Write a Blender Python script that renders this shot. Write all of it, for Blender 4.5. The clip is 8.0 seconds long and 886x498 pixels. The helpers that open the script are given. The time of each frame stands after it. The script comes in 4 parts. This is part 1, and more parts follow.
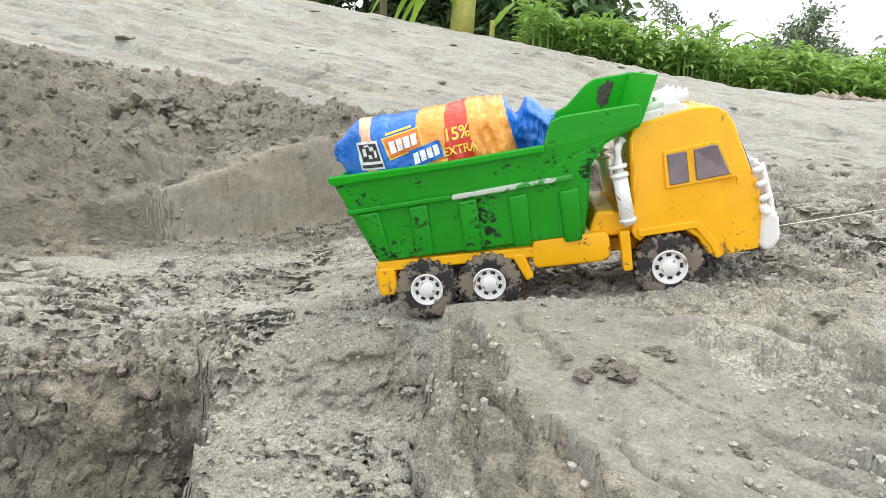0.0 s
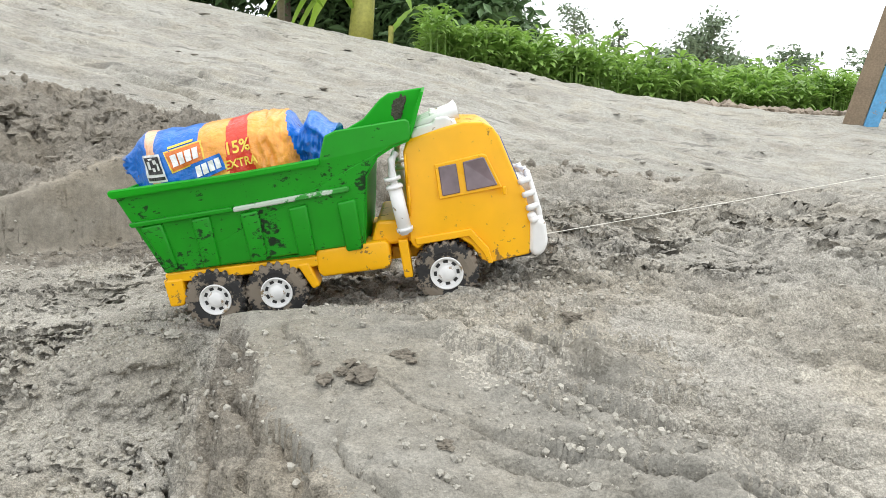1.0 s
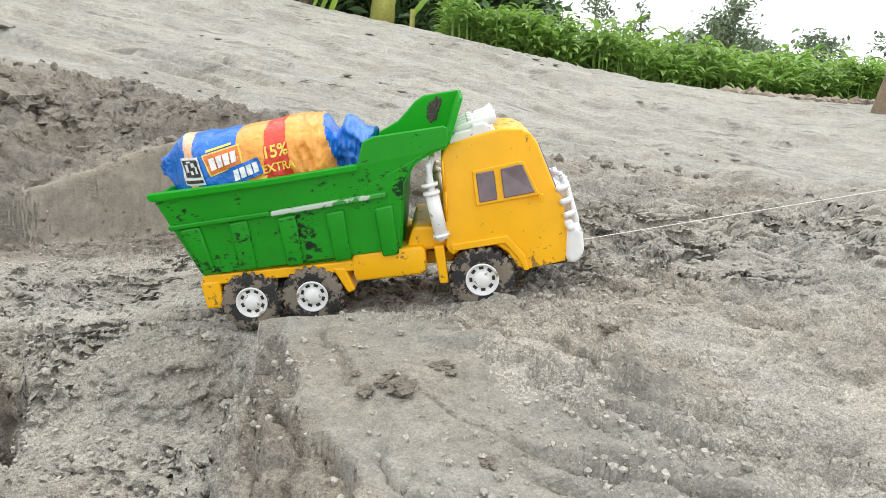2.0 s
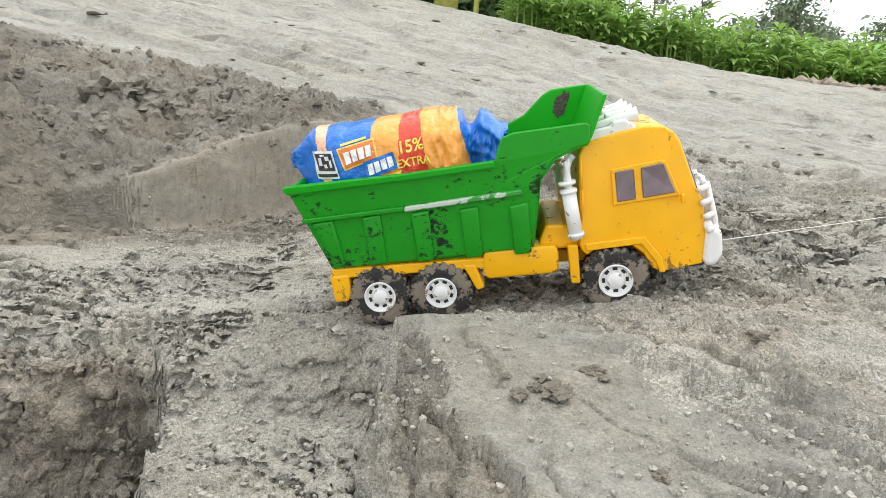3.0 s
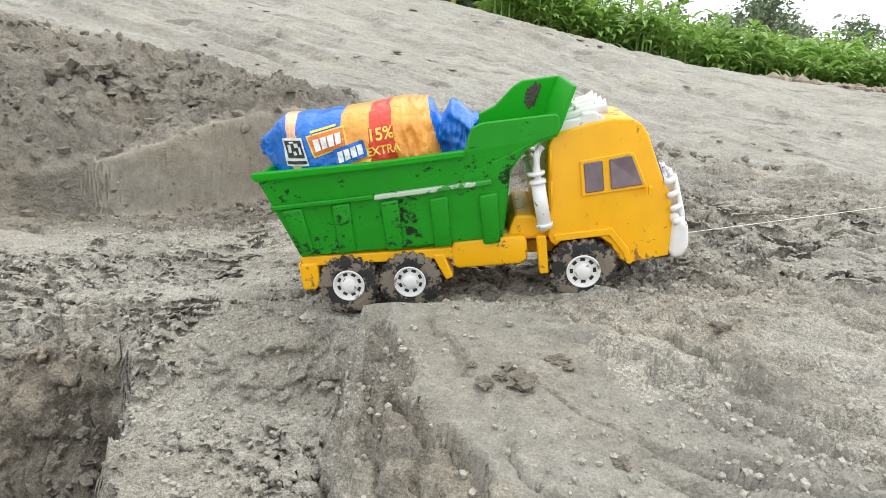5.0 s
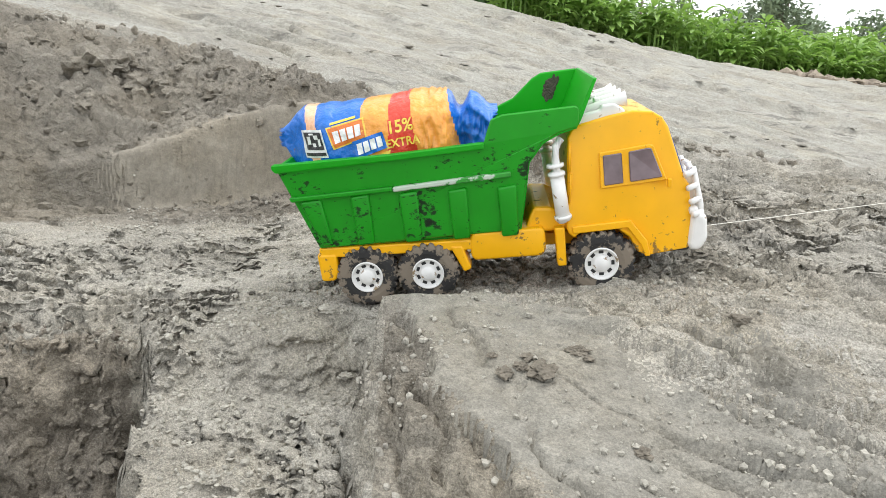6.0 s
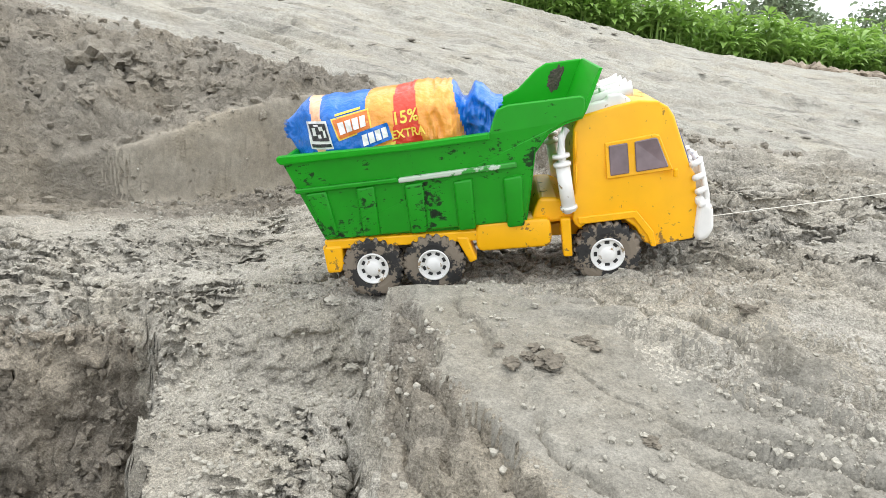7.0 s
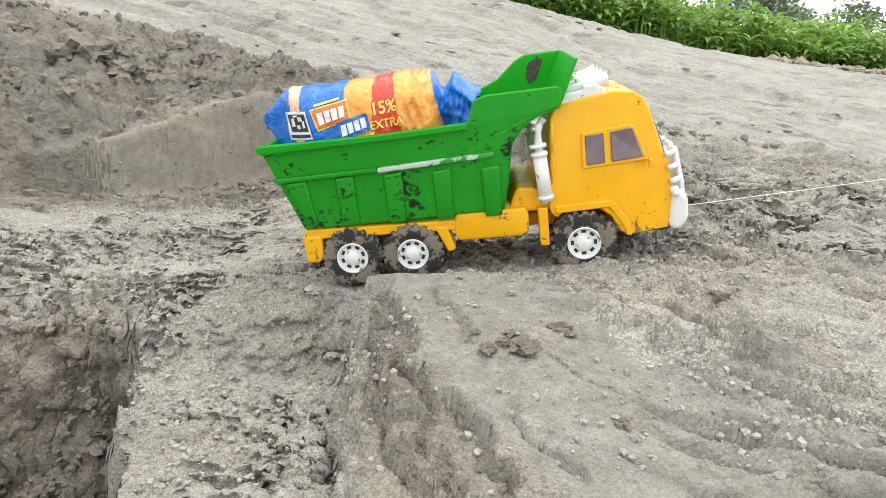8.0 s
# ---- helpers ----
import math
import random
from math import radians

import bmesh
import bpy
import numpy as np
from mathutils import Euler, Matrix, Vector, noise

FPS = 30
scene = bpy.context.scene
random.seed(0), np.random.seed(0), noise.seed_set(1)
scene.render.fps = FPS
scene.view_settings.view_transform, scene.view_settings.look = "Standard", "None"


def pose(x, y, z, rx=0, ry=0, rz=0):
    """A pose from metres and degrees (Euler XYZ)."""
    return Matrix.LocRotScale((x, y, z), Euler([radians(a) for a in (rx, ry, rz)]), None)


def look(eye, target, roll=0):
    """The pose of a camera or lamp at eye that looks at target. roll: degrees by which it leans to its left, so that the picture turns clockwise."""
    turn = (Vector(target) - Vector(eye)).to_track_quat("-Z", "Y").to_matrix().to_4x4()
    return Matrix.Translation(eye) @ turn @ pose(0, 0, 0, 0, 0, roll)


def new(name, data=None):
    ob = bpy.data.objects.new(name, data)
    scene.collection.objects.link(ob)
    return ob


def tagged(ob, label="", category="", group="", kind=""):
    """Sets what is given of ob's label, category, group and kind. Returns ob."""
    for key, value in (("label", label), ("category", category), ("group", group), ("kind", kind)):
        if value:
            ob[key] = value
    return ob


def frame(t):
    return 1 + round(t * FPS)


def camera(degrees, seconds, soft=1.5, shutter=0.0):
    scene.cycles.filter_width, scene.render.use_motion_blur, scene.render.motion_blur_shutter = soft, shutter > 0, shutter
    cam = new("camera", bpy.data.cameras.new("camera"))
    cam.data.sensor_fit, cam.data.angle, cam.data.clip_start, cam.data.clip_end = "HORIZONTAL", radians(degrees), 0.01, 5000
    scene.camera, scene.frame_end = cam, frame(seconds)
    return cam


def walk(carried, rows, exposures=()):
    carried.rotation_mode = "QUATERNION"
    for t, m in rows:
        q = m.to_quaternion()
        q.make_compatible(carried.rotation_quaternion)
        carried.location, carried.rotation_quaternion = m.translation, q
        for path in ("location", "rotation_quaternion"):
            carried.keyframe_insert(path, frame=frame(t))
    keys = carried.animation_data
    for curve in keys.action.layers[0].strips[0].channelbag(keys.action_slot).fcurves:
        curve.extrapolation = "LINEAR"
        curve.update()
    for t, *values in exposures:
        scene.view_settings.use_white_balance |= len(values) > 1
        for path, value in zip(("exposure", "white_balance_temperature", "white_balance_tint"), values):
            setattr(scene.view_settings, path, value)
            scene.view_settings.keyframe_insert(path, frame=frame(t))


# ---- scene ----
cam = camera(62.3, 8.0, soft=0.75)
METRES, EYE, TILT, LEAN, TURN = 0.4, 0.27, -13.0, 0.0, 0.0
ROWS = [
    (0.0, 0.0, 0.0, 0.0, 0.0, 0.0, -0.0),
    (0.5, 0.2263, -0.0608, 0.0141, -4.46, 0.27, 0.58),
    (1.0, 0.3104, -0.082, 0.0105, -6.32, 0.21, 0.97),
    (2.5, 0.1867, -0.0567, 0.0889, -3.38, -1.89, -0.51),
    (3.0, 0.0708, -0.0346, 0.0913, -1.26, -2.24, -1.06),
    (3.5, 0.0041, -0.0202, 0.0857, -0.1, -2.53, -1.07),
    (4.0, 0.0179, -0.0255, 0.0863, -0.86, -2.65, -1.33),
    (4.5, 0.0933, -0.0341, 0.0902, -3.39, -2.78, -1.74),
    (6.0, 0.0635, -0.0414, 0.0779, -2.43, -3.25, -1.97),
    (6.5, 0.0798, -0.0469, 0.0735, -2.83, -3.58, -1.65),
    (7.0, 0.0555, -0.0397, 0.0697, -2.28, -3.69, -1.76),
    (7.5, 0.0223, -0.039, 0.0647, -1.74, -3.83, -1.6),
    (8.0, 0.0759, -0.0593, 0.0573, -3.25, -4.02, -1.6),
]
walk(cam, [(t, pose(0, 0, EYE, TILT, LEAN, TURN) @ pose(METRES * x, METRES * y, METRES * z, 90 + pitch, roll, yaw)) for t, x, y, z, yaw, pitch, roll in ROWS],
     [(0.0, 0.16), (1.0, 0.06), (2.5, 0.04), (3.5, 0.02), (4.5, 0.02), (6.0, 0.04), (7.0, 0.19), (8.0, 0.13)])

# ---- world and light: an overcast noon ----
world = bpy.data.worlds.new("overcast_sky")
scene.world = world
world.use_nodes = True
wn, wl = world.node_tree.nodes, world.node_tree.links
wn.clear()
sky = wn.new("ShaderNodeTexSky")
sky.sky_type, sky.sun_disc = "NISHITA", False
sky.sun_elevation, sky.sun_rotation = radians(73), radians(45)
sky.dust_density, sky.air_density = 4.0, 1.0
cloud = wn.new("ShaderNodeMix")
cloud.data_type = "RGBA"
cloud.inputs[0].default_value = 0.8
cloud.inputs[7].default_value = (8.6, 8.9, 9.2, 1)
wbg = wn.new("ShaderNodeBackground")
wbg.inputs[1].default_value = 0.215
wout = wn.new("ShaderNodeOutputWorld")
wl.new(sky.outputs[0], cloud.inputs[6])
wl.new(cloud.outputs[2], wbg.inputs[0])
wl.new(wbg.outputs[0], wout.inputs[0])
sun_data = bpy.data.lights.new("sun", "SUN")
sun_data.energy, sun_data.angle, sun_data.color = 1.1, radians(40), (1.0, 0.98, 0.94)
sun = new("sun", sun_data)
sun.matrix_world = look((0.6, 1.3, 3.0), (0, 0.7, 0))


# ---- materials ----
def material(name, base, rough=0.6, metal=0.0, vary=0.25, scale=8.0, fine=120.0, bump=0.15, spots=None, amount=0.5, spot_scale=30.0, coat=0.0, spot_rough=0.9, trans=0.0, depth=0.002, patchy=0.0, stretch=(1, 1, 1)):
    """A procedural surface: colour varied at two scales, fine relief, and dirt spots of another colour."""
    m = bpy.data.materials.new(name)
    m.use_nodes = True
    nt = m.node_tree
    n, l = nt.nodes, nt.links
    bsdf = n["Principled BSDF"]
    co = n.new("ShaderNodeTexCoord")
    big, small = n.new("ShaderNodeTexNoise"), n.new("ShaderNodeTexNoise")
    big.inputs["Scale"].default_value, big.inputs["Detail"].default_value = scale, 4
    small.inputs["Scale"].default_value, small.inputs["Detail"].default_value = fine, 3
    l.new(co.outputs["Object"], big.inputs["Vector"])
    l.new(co.outputs["Object"], small.inputs["Vector"])
    add = n.new("ShaderNodeMath")
    add.operation = "ADD"
    l.new(big.outputs[0], add.inputs[0])
    l.new(small.outputs[0], add.inputs[1])
    span = n.new("ShaderNodeMapRange")
    span.inputs[1].default_value, span.inputs[2].default_value = 0.65, 1.35
    span.inputs[3].default_value, span.inputs[4].default_value = 1 - vary, 1 + vary
    l.new(add.outputs[0], span.inputs[0])
    mul = n.new("ShaderNodeVectorMath")
    mul.operation = "SCALE"
    mul.inputs[0].default_value = base
    l.new(span.outputs[0], mul.inputs["Scale"])
    colour = mul.outputs[0]
    bsdf.inputs["Roughness"].default_value = rough
    if spots:
        sp = n.new("ShaderNodeTexNoise")
        sp.inputs["Scale"].default_value, sp.inputs["Detail"].default_value, sp.inputs["Roughness"].default_value = spot_scale, 6, 0.65
        mp = n.new("ShaderNodeMapping")
        mp.inputs["Scale"].default_value = stretch
        l.new(co.outputs["Object"], mp.inputs["Vector"])
        l.new(mp.outputs[0], sp.inputs["Vector"])
        area = n.new("ShaderNodeMath")
        area.operation = "MULTIPLY_ADD"
        l.new(big.outputs[0], area.inputs[0])
        area.inputs[1].default_value = patchy
        area.inputs[2].default_value = -0.5 * patchy
        both = n.new("ShaderNodeMath")
        l.new(sp.outputs[0], both.inputs[0])
        l.new(area.outputs[0], both.inputs[1])
        cut = n.new("ShaderNodeMapRange")
        cut.inputs[1].default_value, cut.inputs[2].default_value = 1 - amount, 1 - amount + 0.04
        l.new(both.outputs[0], cut.inputs[0])
        mix = n.new("ShaderNodeMix")
        mix.data_type = "RGBA"
        l.new(cut.outputs[0], mix.inputs[0])
        l.new(colour, mix.inputs[6])
        mix.inputs[7].default_value = (*spots, 1)
        colour = mix.outputs[2]
        rmix = n.new("ShaderNodeMapRange")
        rmix.inputs[3].default_value, rmix.inputs[4].default_value = rough, spot_rough
        l.new(cut.outputs[0], rmix.inputs[0])
        l.new(rmix.outputs[0], bsdf.inputs["Roughness"])
    l.new(colour, bsdf.inputs["Base Color"])
    bsdf.inputs["Metallic"].default_value = metal
    bsdf.inputs["Coat Weight"].default_value = coat
    bsdf.inputs["Transmission Weight"].default_value = trans
    if bump:
        bp = n.new("ShaderNodeBump")
        bp.inputs["Strength"].default_value, bp.inputs["Distance"].default_value = bump, depth
        l.new(add.outputs[0], bp.inputs["Height"])
        l.new(bp.outputs[0], bsdf.inputs["Normal"])
    return m


def thin(m, share, colour):
    """Lets light through a thin leaf or a thin plastic wall."""
    n, l = m.node_tree.nodes, m.node_tree.links
    tr, mx = n.new("ShaderNodeBsdfTranslucent"), n.new("ShaderNodeMixShader")
    tr.inputs[0].default_value = (*colour, 1)
    mx.inputs[0].default_value = share
    l.new(n["Principled BSDF"].outputs[0], mx.inputs[1])
    l.new(tr.outputs[0], mx.inputs[2])
    l.new(mx.outputs[0], n["Material Output"].inputs[0])
    return m


MUD = (0.13, 0.105, 0.075)


def soil(name, dry, damp, seed, crisp=1.0, relief_size=0.0045, dashes=0.0, crumb=170.0, speckle=1.0, ridge=0.22):
    """Silt: dry and damp patches, sand grains, small crumbs; relief at three sizes."""
    m = bpy.data.materials.new(name)
    m.use_nodes = True
    n, l = m.node_tree.nodes, m.node_tree.links
    bsdf = n["Principled BSDF"]
    co = n.new("ShaderNodeTexCoord")

    def noise_at(scale, detail, rough=0.55, stretch=(1, 1, 1)):
        mp = n.new("ShaderNodeMapping")
        mp.inputs["Location"].default_value = (seed, seed * 0.7, 0)
        mp.inputs["Scale"].default_value = stretch
        t = n.new("ShaderNodeTexNoise")
        t.inputs["Scale"].default_value, t.inputs["Detail"].default_value, t.inputs["Roughness"].default_value = scale, detail, rough
        l.new(co.outputs["Object"], mp.inputs["Vector"])
        l.new(mp.outputs[0], t.inputs["Vector"])
        return t.outputs[0]

    def ranged(v, a, b, c, d):
        r = n.new("ShaderNodeMapRange")
        for k, q in enumerate((a, b, c, d)):
            r.inputs[k + 1].default_value = q
        l.new(v, r.inputs[0])
        return r.outputs[0]

    def maths(op, a, b):
        t = n.new("ShaderNodeMath")
        t.operation = op
        for k, q in enumerate((a, b)):
            if isinstance(q, (int, float)):
                t.inputs[k].default_value = q
            else:
                l.new(q, t.inputs[k])
        return t.outputs[0]

    patches = noise_at(3.5, 5, 0.6, (1, 1.6, 1))
    streaks = noise_at(16, 5, 0.65, (0.7, 1.3, 1))
    grains = noise_at(420, 2, 0.6)
    specks = noise_at(900, 1)
    mid = noise_at(75, 5, 0.7)
    mix = n.new("ShaderNodeMix")
    mix.data_type = "RGBA"
    mix.inputs[6].default_value, mix.inputs[7].default_value = (*dry, 1), (*damp, 1)
    l.new(ranged(maths("ADD", patches, maths("MULTIPLY", streaks, 0.7)), 0.72, 1.0, 0, 1), mix.inputs[0])
    value = maths("MULTIPLY", ranged(grains, 0.3, 0.7, 1 - 0.28 * speckle, 1 + 0.26 * speckle), ranged(mid, 0.3, 0.7, 0.78, 1.2))
    value = maths("MULTIPLY", value, ranged(specks, 0.3, 0.7, 1 - 0.26 * speckle, 1 + 0.26 * speckle))
    if dashes:
        dash = noise_at(9, 6, 0.68, (0.4, 1.9, 1))
        value = maths("MULTIPLY", value, ranged(dash, 0.565, 0.63, 1.0, 1.0 - dashes))
    tan = n.new("ShaderNodeMix")
    tan.data_type, tan.blend_type = "RGBA", "MULTIPLY"
    tan.inputs[7].default_value = (1.02, 0.988, 0.93, 1)
    l.new(ranged(noise_at(5.5, 4, 0.6), 0.45, 0.68, 0.0, 1.0), tan.inputs[0])
    l.new(mix.outputs[2], tan.inputs[6])
    sc_ = n.new("ShaderNodeVectorMath")
    sc_.operation = "SCALE"
    l.new(tan.outputs[2], sc_.inputs[0])
    l.new(value, sc_.inputs["Scale"])
    l.new(sc_.outputs[0], bsdf.inputs["Base Color"])
    l.new(ranged(patches, 0.4, 0.65, 0.95, 0.7), bsdf.inputs["Roughness"])
    bsdf.inputs["Specular IOR Level"].default_value = 0.3
    height = maths("ADD", maths("MULTIPLY", mid, relief_size), maths("ADD", maths("MULTIPLY", grains, 0.0022 * speckle), maths("MULTIPLY", streaks, 0.006)))
    ridged = n.new("ShaderNodeTexNoise")
    ridged.noise_type = "RIDGED_MULTIFRACTAL"
    ridged.inputs["Scale"].default_value, ridged.inputs["Detail"].default_value = crumb * 0.35, 5
    mp = n.new("ShaderNodeMapping")
    mp.inputs["Scale"].default_value = (0.6, 1.5, 1)
    l.new(co.outputs["Object"], mp.inputs["Vector"])
    l.new(mp.outputs[0], ridged.inputs["Vector"])
    vor = n.new("ShaderNodeTexVoronoi")
    vor.inputs["Scale"].default_value, vor.inputs["Randomness"].default_value = crumb, 1.0
    l.new(co.outputs["Object"], vor.inputs["Vector"])
    pebble = ranged(vor.outputs["Distance"], 0.1, 0.5, 1.0, 0.0)
    drifts = ranged(noise_at(11, 4, 0.6), 0.45, 0.62, 0.0, 1.0)
    pebble = maths("MULTIPLY", pebble, drifts)
    height = maths("ADD", height, maths("MULTIPLY", pebble, 0.35 / crumb))
    height = maths("ADD", height, maths("MULTIPLY", ridged.outputs[0], ridge / crumb))
    bp = n.new("ShaderNodeBump")
    bp.inputs["Strength"].default_value, bp.inputs["Distance"].default_value = 0.9 * crisp, 1.0
    l.new(height, bp.inputs["Height"])
    l.new(bp.outputs[0], bsdf.inputs["Normal"])
    return m


SOIL = soil("dry_silt", (0.362, 0.34, 0.29), (0.268, 0.248, 0.206), 0.0, speckle=1.1, ridge=0.4)
DRIED = soil("dried_track_silt", (0.405, 0.381, 0.328), (0.295, 0.275, 0.232), 12.0, 1.0, 0.007, speckle=1.0, ridge=0.4)
SLAB = soil("smooth_damp_silt", (0.262, 0.248, 0.212), (0.208, 0.194, 0.162), 7.0, 1.0, 0.0016, speckle=0.6, ridge=0.06)
PITSOIL = soil("wet_pit_soil", (0.3, 0.268, 0.217), (0.185, 0.162, 0.13), 9.0, 1.0, 0.008, 0.0, 110.0)
SLOPE = soil("pale_slope_silt", (0.43, 0.415, 0.362), (0.325, 0.307, 0.262), 2.0, 1.0, 0.012, 0.4, 60.0)
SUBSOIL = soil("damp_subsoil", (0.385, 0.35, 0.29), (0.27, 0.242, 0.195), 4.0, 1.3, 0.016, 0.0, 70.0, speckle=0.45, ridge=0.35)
CUTWALL = soil("smooth_cut_silt", (0.3, 0.272, 0.22), (0.24, 0.214, 0.17), 14.0, 0.7, 0.003, speckle=0.35, ridge=0.03)
SHELF = soil("brown_broken_shelf_soil", (0.268, 0.247, 0.206), (0.2, 0.181, 0.149), 16.0, 1.1, 0.006, speckle=0.9, ridge=0.3)
CLOD = material("soil_crumbs", (0.37, 0.348, 0.295), 0.95, vary=0.4, scale=20, fine=500, bump=0.7)
GREEN = thin(material("green_plastic", (0.012, 0.37, 0.012), 0.36, vary=0.1, scale=12, fine=60, bump=0.03, spots=(0.1, 0.09, 0.05), amount=0.3, spot_scale=60), 0.38, (0.03, 0.75, 0.03))
SCUFFED = thin(material("scuffed_green_plastic", (0.012, 0.35, 0.012), 0.36, vary=0.12, scale=28, fine=60, bump=0.05, spots=(0.012, 0.016, 0.01), amount=0.39, spot_scale=260, patchy=0.75, stretch=(0.6, 1, 1)), 0.26, (0.025, 0.62, 0.025))
SCRAPED = material("scraped_green_plastic", (0.03, 0.28, 0.03), 0.5, vary=0.2, scale=20, fine=80, bump=0.1, spots=(0.5, 0.58, 0.48), amount=0.56, spot_scale=35)
YELLOW = thin(material("yellow_plastic", (0.98, 0.49, 0.002), 0.36, vary=0.06, scale=14, fine=50, bump=0.02, spots=(0.3, 0.17, 0.04), amount=0.385, spot_scale=130, patchy=0.6), 0.12, (0.9, 0.42, 0.01))
WHITE = material("white_plastic", (0.78, 0.77, 0.74), 0.42, vary=0.08, scale=25, fine=90, bump=0.04, spots=(0.3, 0.22, 0.13), amount=0.38, spot_scale=90, patchy=0.4)
RUBBER = material("black_rubber", (0.022, 0.021, 0.02), 0.75, vary=0.3, scale=30, fine=300, bump=0.3, spots=(0.2, 0.165, 0.125), amount=0.53, spot_scale=60)
BLACK = material("black_plastic", (0.02, 0.02, 0.02), 0.5, bump=0.05, spots=MUD, amount=0.35)
# blue-tinted side windows: the brown base is a painted reflection, the blue patches the film
GLASS = material("brown_window_film", (0.16, 0.115, 0.125), 0.2, vary=0.3, scale=20, fine=80, bump=0.04, spots=(0.05, 0.1, 0.36), amount=0.42, spot_scale=30, spot_rough=0.25, coat=0.3)
SCREEN = material("blue_windscreen_film", (0.12, 0.16, 0.34), 0.2, vary=0.2, scale=16, fine=80, bump=0.04, spots=(0.2, 0.2, 0.26), amount=0.42, spot_scale=30, spot_rough=0.3, coat=0.3)
LEAF = thin(material("crop_leaf", (0.24, 0.38, 0.09), 0.5, vary=0.4, scale=3, fine=30, bump=0.1), 0.35, (0.32, 0.52, 0.1))
BANANA = thin(material("banana_leaf", (0.25, 0.42, 0.06), 0.45, vary=0.25, scale=3, fine=40, bump=0.15), 0.4, (0.45, 0.65, 0.08))
STALK = material("banana_stalk", (0.42, 0.4, 0.1), 0.6, vary=0.3, scale=6, fine=40, bump=0.2)
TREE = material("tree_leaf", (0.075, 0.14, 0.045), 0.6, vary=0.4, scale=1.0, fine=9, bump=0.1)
# leaves of the far trees: the haze of distance is mixed into the colour
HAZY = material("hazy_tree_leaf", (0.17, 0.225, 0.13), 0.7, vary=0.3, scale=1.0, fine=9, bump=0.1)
BARK = material("bark", (0.2, 0.16, 0.12), 0.9, vary=0.3, scale=4, fine=60, bump=0.6)
BLUE_PAINT = material("weathered_blue_paint", (0.1, 0.32, 0.55), 0.6, vary=0.25, scale=6, fine=60, bump=0.2, spots=(0.3, 0.25, 0.2), amount=0.4)
WOOD = material("weathered_wood", (0.24, 0.18, 0.12), 0.85, vary=0.3, scale=6, fine=90, bump=0.4)
CAKED = material("caked_mud", (0.085, 0.072, 0.055), 0.95, vary=0.4, scale=60, fine=500, bump=0.9)
THREAD = material("white_thread", (0.8, 0.77, 0.68), 0.7, vary=0.05, bump=0)


# ---- building helpers ----
def mesh_of(name, bm, mat, smooth=False):
    me = bpy.data.meshes.new(name)
    bmesh.ops.recalc_face_normals(bm, faces=bm.faces)
    if smooth:
        for f in bm.faces:
            f.smooth = True
    bm.to_mesh(me)
    bm.free()
    me.materials.append(mat)
    return me


def part(name, bm, mat, parent=None, label="", smooth=False):
    ob = new(name, mesh_of(name, bm, mat, smooth))
    ob.parent = parent
    if label:
        tagged(ob, label)
    return ob


def bevelled(bm, width, segments=2, angle=30):
    if width > 0:
        edges = [e for e in bm.edges if len(e.link_faces) == 2 and e.calc_face_angle(0) > radians(angle)]
        bmesh.ops.bevel(bm, geom=edges, offset=width, segments=segments, profile=0.5, affect="EDGES", clamp_overlap=True)
    return bm


def prism(points, y0, y1, bevel=0.0, segments=2, bm=None, top=None):
    """A side drawing (x, z) pushed from y0 to y1. top(x, z, y) may move each corner's y."""
    bm = bm or bmesh.new()
    rings = []
    for y in (y0, y1):
        rings.append([bm.verts.new((x, top(x, z, y) if top else y, z)) for x, z in points])
    n = len(points)
    for i in range(n):
        bm.faces.new((rings[0][i], rings[0][(i + 1) % n], rings[1][(i + 1) % n], rings[1][i]))
    bm.faces.new(rings[0])
    bm.faces.new(rings[1][::-1])
    bmesh.ops.recalc_face_normals(bm, faces=bm.faces)
    return bevelled(bm, bevel, segments)


def block(x0, x1, y0, y1, z0, z1, bevel=0.0, segments=2):
    return prism([(x0, z0), (x1, z0), (x1, z1), (x0, z1)], y0, y1, bevel, segments)


def lathe(profile, steps=32, axis="y"):
    """Turns (r, along) round the y axis (or z)."""
    bm = bmesh.new()
    rings = []
    for i in range(steps):
        a = math.tau * i / steps
        c, s = math.cos(a), math.sin(a)
        rings.append([bm.verts.new((r * c, h, r * s) if axis == "y" else (r * c, r * s, h)) for r, h in profile])
    for i in range(steps):
        a, b = rings[i], rings[(i + 1) % steps]
        for j in range(len(profile) - 1):
            bm.faces.new((a[j], b[j], b[j + 1], a[j + 1]))
    bmesh.ops.remove_doubles(bm, verts=bm.verts, dist=1e-6)
    return bm


def tube(path, radius, steps=8, bm=None, taper=None):
    bm = bm or bmesh.new()
    pts = [Vector(p) for p in path]
    rings = []
    for i, p in enumerate(pts):
        d = (pts[min(i + 1, len(pts) - 1)] - pts[max(i - 1, 0)]).normalized()
        side = d.cross(Vector((0.31, 0.2, 0.93))).normalized()
        up = side.cross(d)
        r = radius * (taper[i] if taper else 1)
        rings.append([bm.verts.new(p + r * (math.cos(math.tau * k / steps) * side + math.sin(math.tau * k / steps) * up)) for k in range(steps)])
    for a, b in zip(rings, rings[1:]):
        for k in range(steps):
            bm.faces.new((a[k], a[(k + 1) % steps], b[(k + 1) % steps], b[k]))
    bm.faces.new(rings[0])
    bm.faces.new(rings[-1][::-1])
    return bm


# ---- ground ----
def step(a, b, v):
    t = np.clip((v - a) / (b - a), 0, 1)
    return t * t * (3 - 2 * t)


